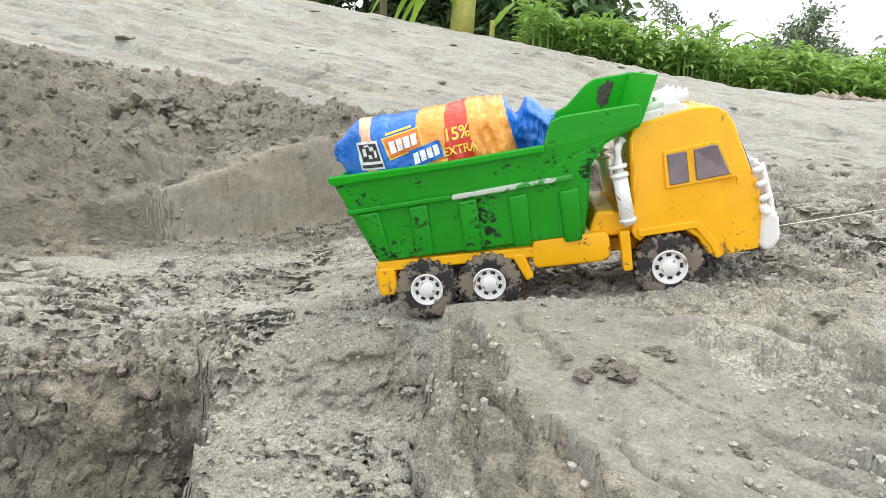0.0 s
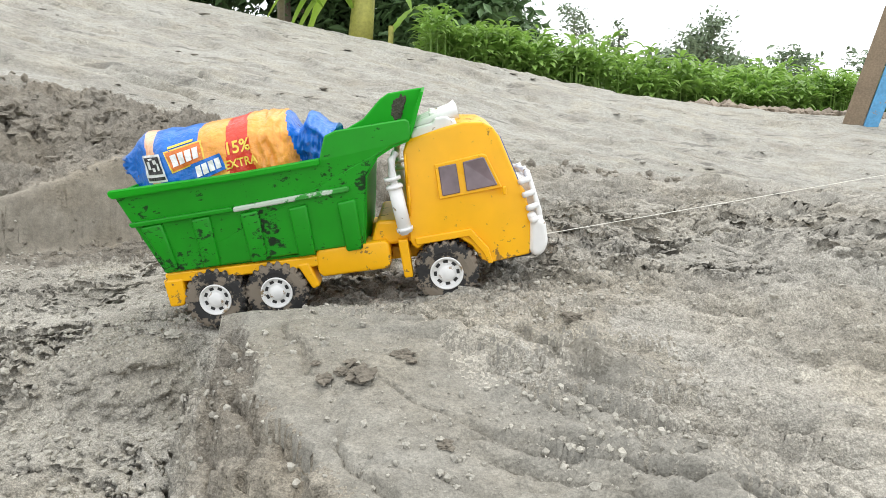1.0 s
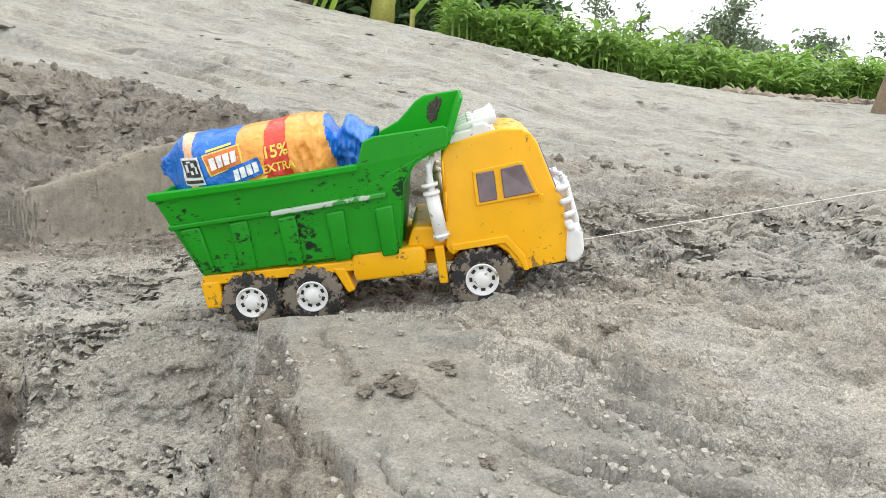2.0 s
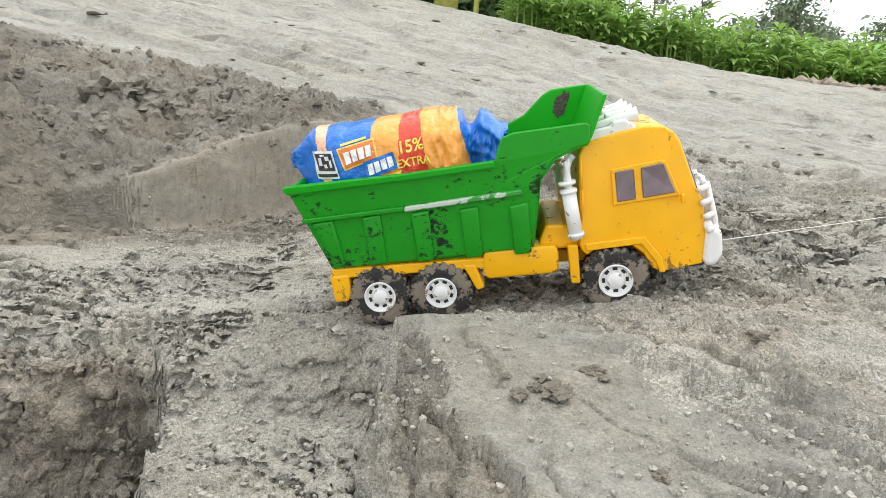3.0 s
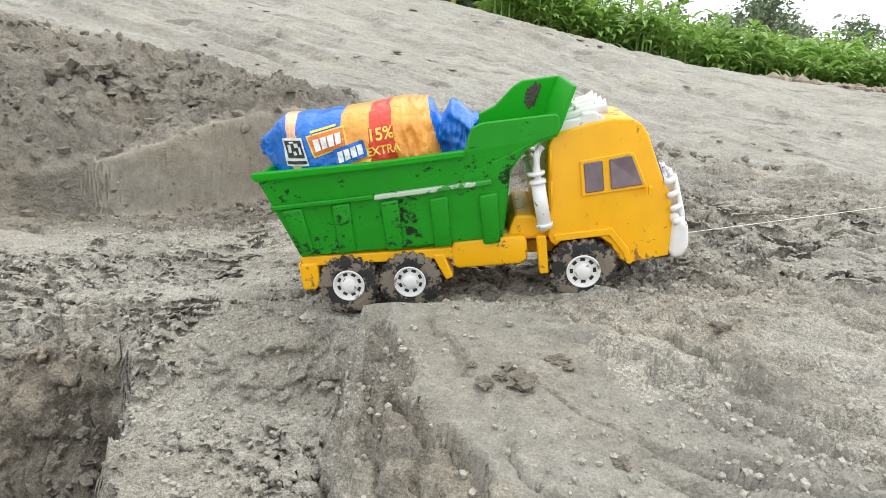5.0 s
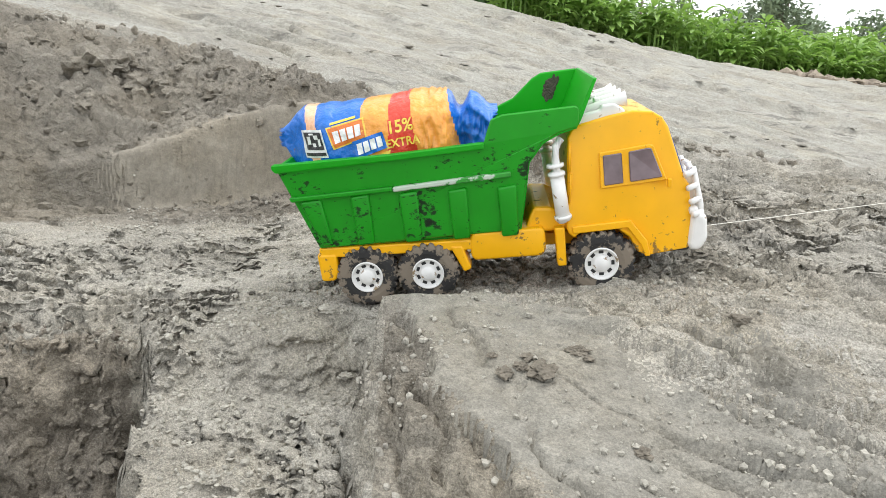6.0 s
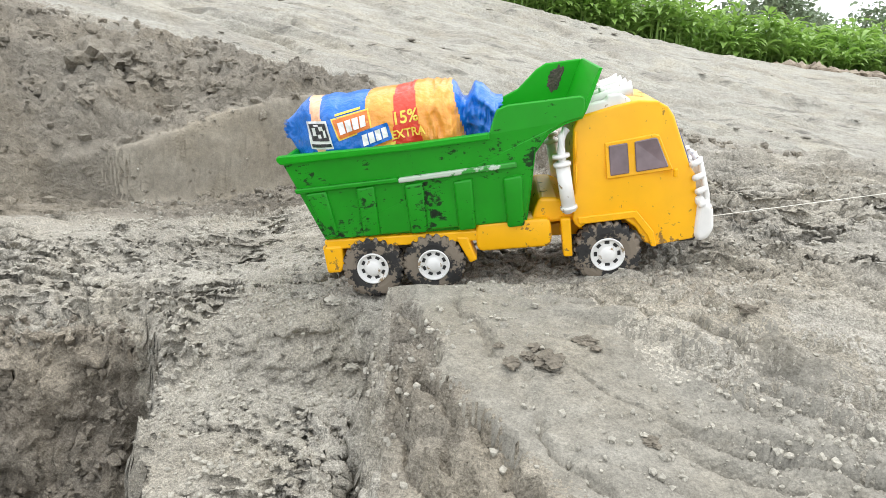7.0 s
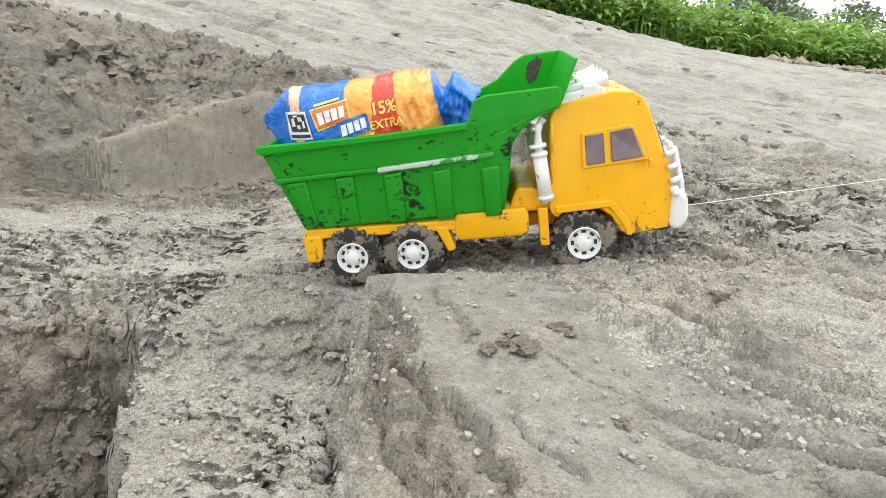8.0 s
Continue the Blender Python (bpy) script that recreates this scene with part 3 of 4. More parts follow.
def build_truck():
    # dump bed: two side panels with ribs, floor, tailgate and a front wall that leans over the cab
    side = [(-626, 284), (-562, 119), (-158, 133), (-147, 183), (-135, 262), (-108, 298), (-74, 313), (-42, 320), (-38, 330), (-38, 354), (-46, 358), (-180, 352), (-202, 345), (-210, 326), (-218, 304), (-400, 294)]

    def flare(x, z, y):
        out = (124 + 18 * (z / U - 100) / 190 if z / U < 290 else 142) * U
        return math.copysign(out + (abs(y) - 1), y)

    bed = part("dump_bed", block(-558 * U, -160 * U, -112 * U, 112 * U, 112 * U, 122 * U), GREEN, truck, "green plastic dump bed with black scuffs")
    for s in (-1, 1):
        panel = side if s < 0 else side[:9] + [(-10, 402), (-88, 398), (-108, 388), (-152, 350)] + side[13:]
        part("side_panel", prism(sc(panel), s * 1.0, s * (1 + 6 * U), 0.0012, 1, top=flare), SCUFFED if s < 0 else GREEN, bed, "green side panel with black scuff marks")
        rim = [(-631, 283), (-624, 275), (-400, 284), (-218, 294), (-218, 306), (-400, 296), (-629, 291)]
        part("rim", prism(sc(rim), s * 1.0, s * (1 + 17 * U), 0.001, 1, top=flare), GREEN, bed)
        part("waist_rib", prism(sc([(-606, 226), (-603, 217), (-400, 226), (-400, 235)]), s * 1.0, s * (1 + 16 * U), 0.001, 1, top=flare), SCUFFED, bed)
        part("waist_rib", prism(sc([(-399, 234), (-399, 225), (-170, 239), (-170, 249)]), s * 1.0, s * (1 + 16 * U), 0.001, 1, top=flare), SCRAPED, bed, "scraped whitish rib of the bed")
        for x in (-566, -470, -374, -278, -182):
            rib = [(x - 22, 216), (x + 12, 124), (x + 34, 125), (x + 22, 220)] if x < -500 else [(x - 16, 220), (x - 12, 122), (x + 22, 124), (x + 22, 224)]
            part("rib", prism(sc(rib), s * 1.0, s * (1 + 13 * U), 0.0026, 3, top=flare), SCUFFED, bed, smooth=True)
    tail = [(-626, 284), (-562, 119), (-556, 119), (-619, 284)]
    part("tailgate", prism(sc(tail), -1, 1, 0.0, top=flare), GREEN, bed)
    wall = [(-164, 116), (-152, 183), (-140, 262), (-114, 300), (-76, 317), (-48, 323), (-40, 336), (-24, 374), (-10, 402), (-4, 402), (-17, 372), (-34, 332), (-43, 317), (-74, 309), (-106, 294), (-133, 260), (-145, 183), (-158, 116)]
    part("front_wall", prism(sc(wall), -1, 1, 0.0, top=flare), GREEN, bed)

    # dried mud stuck inside the canopy
    bm = bmesh.new()
    bmesh.ops.create_icosphere(bm, subdivisions=4, radius=1)
    for v in bm.verts:
        k = 0.7 + 0.5 * noise.noise(v.co * 1.5) + 0.3 * noise.noise(v.co * 4.0)
        v.co = Vector(((-66 + 20 * k * v.co.x + 10 * v.co.z) * U, (141 + 5 * k * v.co.y) * U, (366 + 30 * k * v.co.z) * U))
    part("mud_patch", bm, CAKED, bed, "dark dried mud stuck inside the green canopy")

    # chassis
    chassis = part("chassis", block(-550 * U, 165 * U, -60 * U, 60 * U, 78 * U, 104 * U, 0.002), YELLOW, truck, "yellow plastic chassis")
    for s in (-1, 1):
        part("bed_rail", block(-566 * U, -190 * U, s * 128 * U, s * 60 * U, 98 * U, 118 * U, 0.0015), YELLOW, chassis)
        part("mudguard", prism(sc([(-572, 106), (-532, 106), (-530, 66), (-540, 50), (-568, 50)]), s * 130 * U, s * 75 * U, 0.0025), YELLOW, chassis)
        part("mudguard", prism(sc([(-300, 108), (-274, 108), (-258, 60), (-274, 54)]), s * 130 * U, s * 85 * U, 0.002), YELLOW, chassis)
        part("fuel_tank", prism(sc([(-252, 132), (-258, 122), (-258, 86), (-250, 76), (-116, 78), (-108, 88), (-108, 124), (-114, 134)]), s * 130 * U, s * 62 * U, 0.006, 4), YELLOW, chassis, smooth=True)
        part("step_bracket", prism(sc([(-90, 132), (-70, 132), (-68, 56), (-86, 56)]), s * 132 * U, s * 100 * U, 0.0015), YELLOW, chassis)
    part("deck", prism(sc([(-150, 118), (-60, 122), (-60, 150), (-95, 168), (-128, 170), (-138, 150)]), -112 * U, 112 * U, 0.003), YELLOW, chassis)
    part("axle_rod", lathe([(0, -110 * U), (7 * U, -110 * U), (7 * U, 110 * U), (0, 110 * U)], 10), BLACK, chassis).location = (0, 0, 56 * U)
    for x in (-472, -347):
        part("axle_rod", lathe([(0, -110 * U), (7 * U, -110 * U), (7 * U, 110 * U), (0, 110 * U)], 10), BLACK, chassis).location = (x * U, 0, 54 * U)
    part("skid_plate", prism(sc([(104, 74), (112, 62), (176, 64), (182, 74)]), -100 * U, 100 * U, 0.001), BLACK, chassis)

    # cab
    arch = [(74 * math.cos(a) - 0, 56 + 74 * math.sin(a)) for a in [radians(v) for v in (14, 40, 65, 90, 115, 135)]]
    outline = [(-62, 118), (-66, 128), (-58, 296), (-48, 316), (20, 331), (66, 338), (102, 334), (122, 322), (134, 304), (166, 207), (176, 194), (186, 120), (182, 76), (176, 68), (92, 66)] + arch

    def tumble(x, z, y):
        inward = 16 * max(0.0, (z / U - 190) / 140) + (28 * max(0.0, (x / U - 100) / 80) ** 1.5)
        return math.copysign(128 * U - inward * U, y)

    cab = part("cab", prism(sc(outline), -1, 1, 0.010, 5, top=tumble), YELLOW, truck, "yellow plastic cab with mud splashes", True)
    for s in (-1, 1):
        def pane(name, pts, mat, lift, parent, bevel=0.0008):
            return part(name, prism(sc(pts), s * 1, s * 2, bevel, 1, top=lambda x, z, y: s * (tumble(x, z, 1) + (lift if abs(y) > 1.5 else -0.003))), mat, parent)
        pane("window_frame", [(0, 266), (2, 200), (130, 208), (126, 216), (104, 273), (95, 276)], YELLOW, 0.0006, cab)
        pane("side_window", [(7, 261), (9, 206), (45, 209), (43, 264)], GLASS, 0.0016, cab)
        pane("side_window", [(56, 265), (58, 210), (120, 215), (99, 269), (93, 270)], GLASS, 0.0016, cab)
        pane("wheel_arch", [(-56, 132), (-54, 118), (52, 124), (78, 88), (86, 66), (96, 66), (90, 96), (58, 138)], YELLOW, 0.002, cab)
        part("mirror_stub", block(128 * U, 136 * U, s * 124 * U, s * 134 * U, 196 * U, 212 * U, 0.001), YELLOW, cab)
    # windscreen on the sloping front
    nrm = Vector((97, 0, 32)).normalized()
    bm = bmesh.new()
    ring = []
    for y, t in [(-88, 0.02), (88, 0.02), (100, 0.5), (102, 0.99), (-102, 0.99), (-100, 0.5)]:
        ring.append(Vector(((135 + 29 * t) * U, y * U, (301 - 90 * t) * U)) + nrm * 0.0012)
    low = [bm.verts.new(p - nrm * 0.004) for p in ring]
    high = [bm.verts.new(p) for p in ring]
    bm.faces.new(high)
    bm.faces.new(low[::-1])
    for i in range(6):
        bm.faces.new((low[i], low[(i + 1) % 6], high[(i + 1) % 6], high[i]))
    part("windscreen", bm, SCREEN, cab, "blue-tinted windscreen")

    # white fittings
    guard = part("bumper", prism(sc([(174, 78), (180, 62), (200, 64), (214, 84), (212, 132), (182, 146)]), -108 * U, 108 * U, 0.006, 4), WHITE, truck, "white plastic bumper and bull bar")
    for z0 in (136, 162, 188, 214):
        lean = -0.22 * (z0 - 130)
        part("guard_bar", tube([((184 + lean) * U, -114 * U, z0 * U), ((204 + lean) * U, -92 * U, z0 * U), ((214 + lean) * U, 0, z0 * U), ((204 + lean) * U, 92 * U, z0 * U), ((184 + lean) * U, 114 * U, z0 * U)], 6 * U), WHITE, guard, smooth=True)
    for y in (-88, -30, 30, 88):
        part("guard_post", tube([((211 - abs(y) * 0.08) * U, y * U, 92 * U), ((209 - abs(y) * 0.08) * U, y * U, 150 * U), ((193 - abs(y) * 0.08) * U, y * U, 222 * U)], 6 * U), WHITE, guard, smooth=True)
    part("grille_plate", prism(sc([(168, 206), (182, 138), (204, 138), (190, 206)]), -78 * U, 78 * U, 0.002), WHITE, guard)
    for s in (-1, 1):
        part("headlight", prism(sc([(174, 150), (178, 132), (198, 132), (192, 152)]), s * 70 * U, s * 108 * U, 0.003), WHITE, guard)
        pipe = part("exhaust_stack", tube([(-74 * U, s * 132 * U, 142 * U), (-80 * U, s * 132 * U, 200 * U), (-84 * U, s * 132 * U, 262 * U), (-82 * U, s * 130 * U, 285 * U), (-72 * U, s * 124 * U, 298 * U)], 8 * U), WHITE, truck, "white plastic exhaust stack", True)
        part("muffler", tube([(-72 * U, s * 132 * U, 146 * U), (-83 * U, s * 132 * U, 240 * U)], 14 * U, 14), WHITE, pipe, smooth=True)
        for z in (150, 232, 248):
            part("clamp_ring", tube([((-72 - 0.12 * (z - 146)) * U, s * 132 * U, z * U), ((-72.6 - 0.12 * (z - 146)) * U, s * 132 * U, (z + 6) * U)], 17 * U, 14), WHITE, pipe, smooth=True)
    roof = part("roof_unit", prism(sc([(-40, 312), (-38, 328), (-26, 337), (6, 342), (10, 350), (34, 352), (44, 345), (52, 341), (56, 326)]), -104 * U, 104 * U, 0.0035, 3), WHITE, truck, "white plastic roof horn unit")
    for y in (-84, -28, 30, 86):
        part("horn", tube([(-34 * U, y * U, 339 * U), (-16 * U, y * U, 343 * U), (14 * U, y * U, 350 * U), (44 * U, y * U, 355 * U), (58 * U, y * U, 357 * U)], 7.5 * U, 12, taper=[0.6, 0.9, 1.0, 1.25, 2.0]), WHITE, roof, smooth=True)
    for y in (-56, 2, 58):
        part("horn_clamp", block(0, 12 * U, (y - 12) * U, (y + 12) * U, 340 * U, 360 * U, 0.0014), WHITE, roof)
    for z in (176, 236):
        part("cab_groove", tube([((-60 + 0.05 * (z - 176)) * U, -126 * U, z * U), (-56 * U, -128.5 * U, (z + 30) * U), (-55 * U, -127 * U, (z + 56) * U)], 2.2 * U), YELLOW, cab, smooth=True)

    # wheels
    def wheel(x, s, r):
        hub = new("wheel")
        hub.parent = truck
        hub.location, hub.rotation_euler = (x * U, s * 110 * U, 60 * U), (0, x * 0.37, 0 if s < 0 else math.pi)
        w = 27
        prof = [(0.5, -w + 2), (0.68, -w - 1), (0.86, -w), (0.94, -w + 4), (0.965, -w + 9), (0.965, -2), (0.9, -1.5), (0.9, 1.5), (0.965, 2), (0.965, w - 9), (0.94, w - 4), (0.8, w), (0.5, w), (0.5, -w + 2)]
        bm = lathe([(a * r * U, b * U) for a, b in prof], 88)
        for v in bm.verts:
            far_out = math.hypot(v.co.x, v.co.z)
            if far_out > 0.9 * r * U:
                turn = math.atan2(v.co.z, v.co.x) / math.tau * 22 + (0.5 if v.co.y > 0 else 0)
                k = 1.05 if turn % 1 < 0.52 else 0.955
                v.co.x, v.co.z = v.co.x * k, v.co.z * k
        part("tyre", bm, RUBBER, hub, "black rubber tyre caked with mud")
        r = 0.86 * r
        prof = [(0.6, -24), (0.59, -28), (0.55, -28.5), (0.52, -23), (0.49, -19), (0.32, -19), (0.29, -24), (0.23, -27), (0.0, -27)]
        part("rim", lathe([(a * r * U, b * U) for a, b in prof], 36), WHITE, hub, "white plastic wheel rim", True)
        for k in range(8):
            slot = block(-0.085 * r * U, 0.085 * r * U, -19.8 * U, -16 * U, 0.35 * r * U, 0.46 * r * U, 0.0003, 1)
            slot.transform(Matrix.Rotation(math.tau * k / 8, 4, "Y"))
            part("rim_slot", slot, BLACK, hub)

    for ob in truck.children_recursive:
        if ob.data and ob.name[:4] != "axle":
            ob.data.transform(Matrix.Diagonal((1, 1, 1.05, 1)))
    for x, r in ((0, 66), (-347, 63), (-472, 63)):
        for s in (-1, 1):
            wheel(x, s, r)


build_truck()
truck.matrix_world = pose(0.2135, 0.702, 0.0795, 1.5, -7.0, -5.5)

# ---- the pull string ----
tie = truck.matrix_world @ Vector((214 * U, 0, 84 * U))
far_end = Vector((3.2, 0.95, 0.62))
bm = tube([tie.lerp(far_end, i / 12) - Vector((0, 0, 0.03 * math.sin(math.pi * i / 12))) for i in range(13)], 0.0004, 6)
string = tagged(part("pull_string", bm, THREAD), "thin white pull string tied to the truck's bumper", "string")


# ---- the biscuit packet in the bed ----
def flat(name, colour, rough=0.3, vary=0.1):
    return material(name, colour, rough, vary=vary, scale=35, fine=160, bump=0.5, coat=0.12, depth=0.004, spots=(0.2, 0.13, 0.07), amount=0.34, spot_scale=55)


P_BLUE = flat("blue_foil", (0.008, 0.15, 0.56))
P_ORANGE = flat("orange_foil", (0.86, 0.36, 0.06))
P_PALE = flat("pale_orange_foil", (0.9, 0.5, 0.3))
P_RED = flat("red_foil", (0.72, 0.06, 0.03))
P_WHITE = flat("white_print", (0.82, 0.82, 0.8))
P_DARK = flat("dark_print", (0.03, 0.03, 0.035))
P_YELLOW = flat("yellow_print", (0.85, 0.62, 0.08))
P_TAN = flat("orange_panel", (0.75, 0.2, 0.03))


def build_packet():
    holder = tagged(new("biscuit_packet"), "crumpled blue and orange foil biscuit packet lying in the truck's bed", "biscuit packet")
    x0, x1, half = -620.0, -178.0, 98.0

    def ease(a, b, v):
        t = min(1.0, max(0.0, (v - a) / (b - a)))
        return t * t * (3 - 2 * t)

    def envelope(x):
        """The lower and upper edge and the fullness of the packet at x: a pinched seal, a full body, a gathered neck and a loose tail."""
        seal = ease(x0 - 10, -556, x) ** 1.1
        top = 350 + 40 * seal + 5 * ease(-540, -280, x) + 4 * noise.noise(Vector((x / 42, 0, 1)))
        low = 322 - 180 * seal
        full = 0.06 + 0.94 * ease(x0 + 10, -500, x) ** 0.75
        neck = math.exp(-((x + 250) / 17) ** 2)
        tail = ease(-262, -238, x)
        top = top - 26 * neck - 14 * tail - 24 * ease(-226, -178, x)
        low = low + 60 * neck + 90 * tail
        full = full * (1 - 0.42 * neck) * (1 - 0.34 * tail)
        return low, top, full

    def crumple(x, z):
        loose = 0.35 + 1.1 * ease(-352, -290, x) + 0.5 * ease(-545, -600, x) + 0.5 * ease(-270, -240, x)
        fold = 0.42 - abs(noise.noise(Vector((x / 30 + z / 52, z / 46 - x / 80, 7))))
        fine = 0.42 - abs(noise.noise(Vector((x / 13 - z / 30, z / 22 + x / 30, 9))))
        return loose * (7 * noise.noise(Vector((x / 38, z / 50, 3))) + 26 * fold + 11 * fine)

    def depth(x, z):
        low, top, full = envelope(x)
        q = min(0.999, abs((z - (low + top) / 2) / ((top - low) / 2)))
        return (4 + (half - 4) * full) * (1 - q ** 5) ** (1 / 2.6) + crumple(x, z) * min(1.0, 3.5 * (1 - q)) * min(1.0, 0.2 + full)

    # the colour bands lean a little: (x at the foot of the printed face, lean, foil)
    bands = [(-900, 0, 0), (-549, -0.1, 1), (-525, -0.08, 0), (-447, 0.1, 2), (-390, 0.09, 3), (-331, -0.09, 2), (-250, -0.18, 0)]
    bm = bmesh.new()
    nx, nw = 190, 34
    rings = []
    for i in range(nx + 1):
        x = x0 + (x1 - x0) * i / nx
        low, top, full = envelope(x)
        ring = []
        for k in range(2 * nw):
            side = -1 if k < nw else 1
            w = math.sin((-0.5 + (k % nw + 0.5) / nw) * math.pi) * side * -1
            z = (low + top) / 2 + w * (top - low) / 2
            ragged = (7 * (-1) ** k if i in (0, nx) else 0)
            lift = 0.35 * crumple(x + 40, z) * max(0.0, w) ** 3
            ring.append(bm.verts.new(((x + ragged) * U, side * depth(x, z) * U, (z + lift) * U)))
        rings.append(ring)
    mats = [P_BLUE, P_PALE, P_ORANGE, P_RED]
    for i in range(nx):
        for k in range(2 * nw):
            f = bm.faces.new((rings[i][k], rings[i][(k + 1) % (2 * nw)], rings[i + 1][(k + 1) % (2 * nw)], rings[i + 1][k]))
            mid = f.calc_center_median() / U
            f.material_index = [m for at, lean, m in bands if mid.x >= at + lean * (mid.z - 290)][-1]
            f.smooth = True
    bm.faces.new(rings[0][::-1])
    bm.faces.new(rings[-1])
    wrap = part("wrapper", bm, P_BLUE, holder, "blue and orange crinkled foil wrapper")
    for m in mats[1:]:
        wrap.data.materials.append(m)

    def printed(name, corners, mat, lift, cuts=10):
        """A printed panel that follows the front of the packet; corners (x, z) in order."""
        pm = bmesh.new()
        a, b, c, d = [Vector(q) for q in corners]
        grid = []
        for i in range(cuts + 1):
            row = []
            for j in range(cuts + 1):
                q = (a.lerp(b, i / cuts)).lerp(d.lerp(c, i / cuts), j / cuts)
                row.append(pm.verts.new((q.x * U, -(depth(q.x, q.y) + lift) * U, q.y * U)))
            grid.append(row)
        for i in range(cuts):
            for j in range(cuts):
                pm.faces.new((grid[i][j], grid[i + 1][j], grid[i + 1][j + 1], grid[i][j + 1]))
        return part(name, pm, mat, wrap, smooth=True)

    printed("label_patch", [(-564, 296), (-507, 299), (-518, 351), (-569, 349)], P_WHITE, 2.0)
    printed("emblem", [(-557, 312), (-514, 314), (-521, 346), (-563, 345)], P_DARK, 3.0)
    for ex, ez, ew, eh in ((-553, 322, 9, 16), (-540, 318, 8, 8), (-536, 332, 10, 9), (-526, 320, 6, 14), (-548, 340, 12, 4)):
        printed("emblem_spot", [(ex, ez), (ex + ew, ez + 1), (ex + ew - 2, ez + eh), (ex - 2, ez + eh - 1)], P_WHITE, 4.0, 4)
    printed("print_bar", [(-560, 300), (-511, 303), (-512, 309), (-561, 306)], P_DARK, 3.0)
    one = [(-493, 315), (-431, 331), (-435, 363), (-505, 351)]
    two = [(-451, 291), (-389, 308), (-397, 338), (-458, 324)]
    printed("name_panel", [(-496, 312), (-428, 329), (-432, 366), (-508, 353)], P_YELLOW, 1.2)
    printed("name_panel", one, P_TAN, 2.0)
    printed("name_panel", two, P_BLUE, 3.0)
    for corners in (one, two):
        a, b, c, d = [Vector(q) for q in corners]
        for k in range(4):
            u0, u1 = 0.08 + 0.215 * k, 0.08 + 0.215 * k + 0.17
            quad = [a.lerp(b, u).lerp(d.lerp(c, u), v) for u, v in ((u0, 0.2), (u1, 0.2), (u1 + 0.03, 0.8), (u0 + 0.03, 0.8))]
            printed("name_block", quad, P_WHITE, 4.5, 4)
    printed("print_bar", [(-499, 357), (-448, 366), (-448, 370), (-499, 361)], P_YELLOW, 2.5)
    printed("print_bar", [(-446, 280), (-386, 296), (-384, 303), (-448, 287)], P_YELLOW, 2.5)

    def lettering(text, x, z, size, tilt):
        fc = bpy.data.curves.new("lettering", "FONT")
        fc.body, fc.size, fc.align_x = text, size, "CENTER"
        fc.offset = 0.022 * size
        tmp = new("lettering", fc)
        me = bpy.data.meshes.new_from_object(tmp.evaluated_get(bpy.context.evaluated_depsgraph_get()))
        bpy.data.objects.remove(tmp)
        fm = bmesh.new()
        fm.from_mesh(me)
        bmesh.ops.subdivide_edges(fm, edges=[e for e in fm.edges if e.calc_length() > 10], cuts=1)
        for v in fm.verts:
            px, pz = v.co.x, v.co.y
            qx, qz = x + px - 0.05 * pz, z + pz + tilt * px
            v.co = Vector((qx * U, -(depth(qx, qz) + 3.0) * U, qz * U))
        part("lettering", fm, P_YELLOW, wrap, "yellow printed lettering " + text)

    lettering("15%", -361, 335, 31, 0.1)
    lettering("EXTRA", -358, 309, 22, 0.1)
    for ob in holder.children_recursive:
        ob.data.transform(Matrix.Diagonal((1, 1, 1.05, 1)))
    holder.matrix_world = truck.matrix_world @ pose(-0.004, -0.008, 0.0022, 0, -1.3, 0)


build_packet()


# ---- loose soil ----
def clod_mesh(seed, size, flatness=0.7):
    bm = bmesh.new()
    bmesh.ops.create_icosphere(bm, subdivisions=3, radius=size)
    for v in bm.verts:
        p = v.co / size
        k = 0.72 + 0.55 * noise.noise(p * 1.3 + Vector((seed, 0, 0))) + 0.4 * noise.noise(p * 2.6 + Vector((0, seed, 0))) + 0.55 * (0.5 - abs(noise.noise(p * 4 + Vector((0, 0, seed)))))
        v.co = Vector((v.co.x * k * 1.2, v.co.y * k, v.co.z * k * flatness))
    return bm


def ground_at(x, y):
    a = np.array([[x]])
    b = np.array([[y]])
    return float((land(a, b) + relief(a, b))[0, 0])


rng = random.Random(5)
DARK_CLOD = material("dark_clod", (0.17, 0.148, 0.115), 0.95, vary=0.4, scale=40, fine=500, bump=0.9)
named = [(0.121, 0.47, 0.017), (0.108, 0.476, 0.009), (0.096, 0.47, 0.011), (0.155, 0.497, 0.012), (0.115, 0.488, 0.009), (0.088, 0.49, 0.006), (0.175, 0.391, 0.009), (0.3, 0.55, 0.012), (0.16, 0.486, 0.007),
         (-0.59, 1.456, 0.062), (-0.67, 1.369, 0.03), (-0.498, 1.445, 0.034), (-0.46, 1.44, 0.022), (-0.425, 1.432, 0.028), (-0.352, 1.42, 0.027), (-0.413, 1.507, 0.026), (-0.324, 1.614, 0.02), (-0.551, 1.299, 0.018), (-0.38, 1.47, 0.018), (-0.27, 1.5, 0.02),
         (-0.05, 0.64, 0.012), (-0.03, 0.6, 0.010), (-0.072, 0.655, 0.009), (0.41, 0.862, 0.011), (0.5, 0.84, 0.012), (0.53, 0.902, 0.010), (0.34, 0.78, 0.009), (0.46, 0.74, 0.008),
         (-0.2, 1.23, 0.02), (-0.05, 1.33, 0.018), (0.06, 1.38, 0.03), (0.14, 1.4, 0.026), (-0.55, 1.5, 0.04), (-0.72, 1.52, 0.03), (-0.42, 1.45, 0.03), (-0.35, 1.5, 0.022), (-0.62, 1.43, 0.022)]
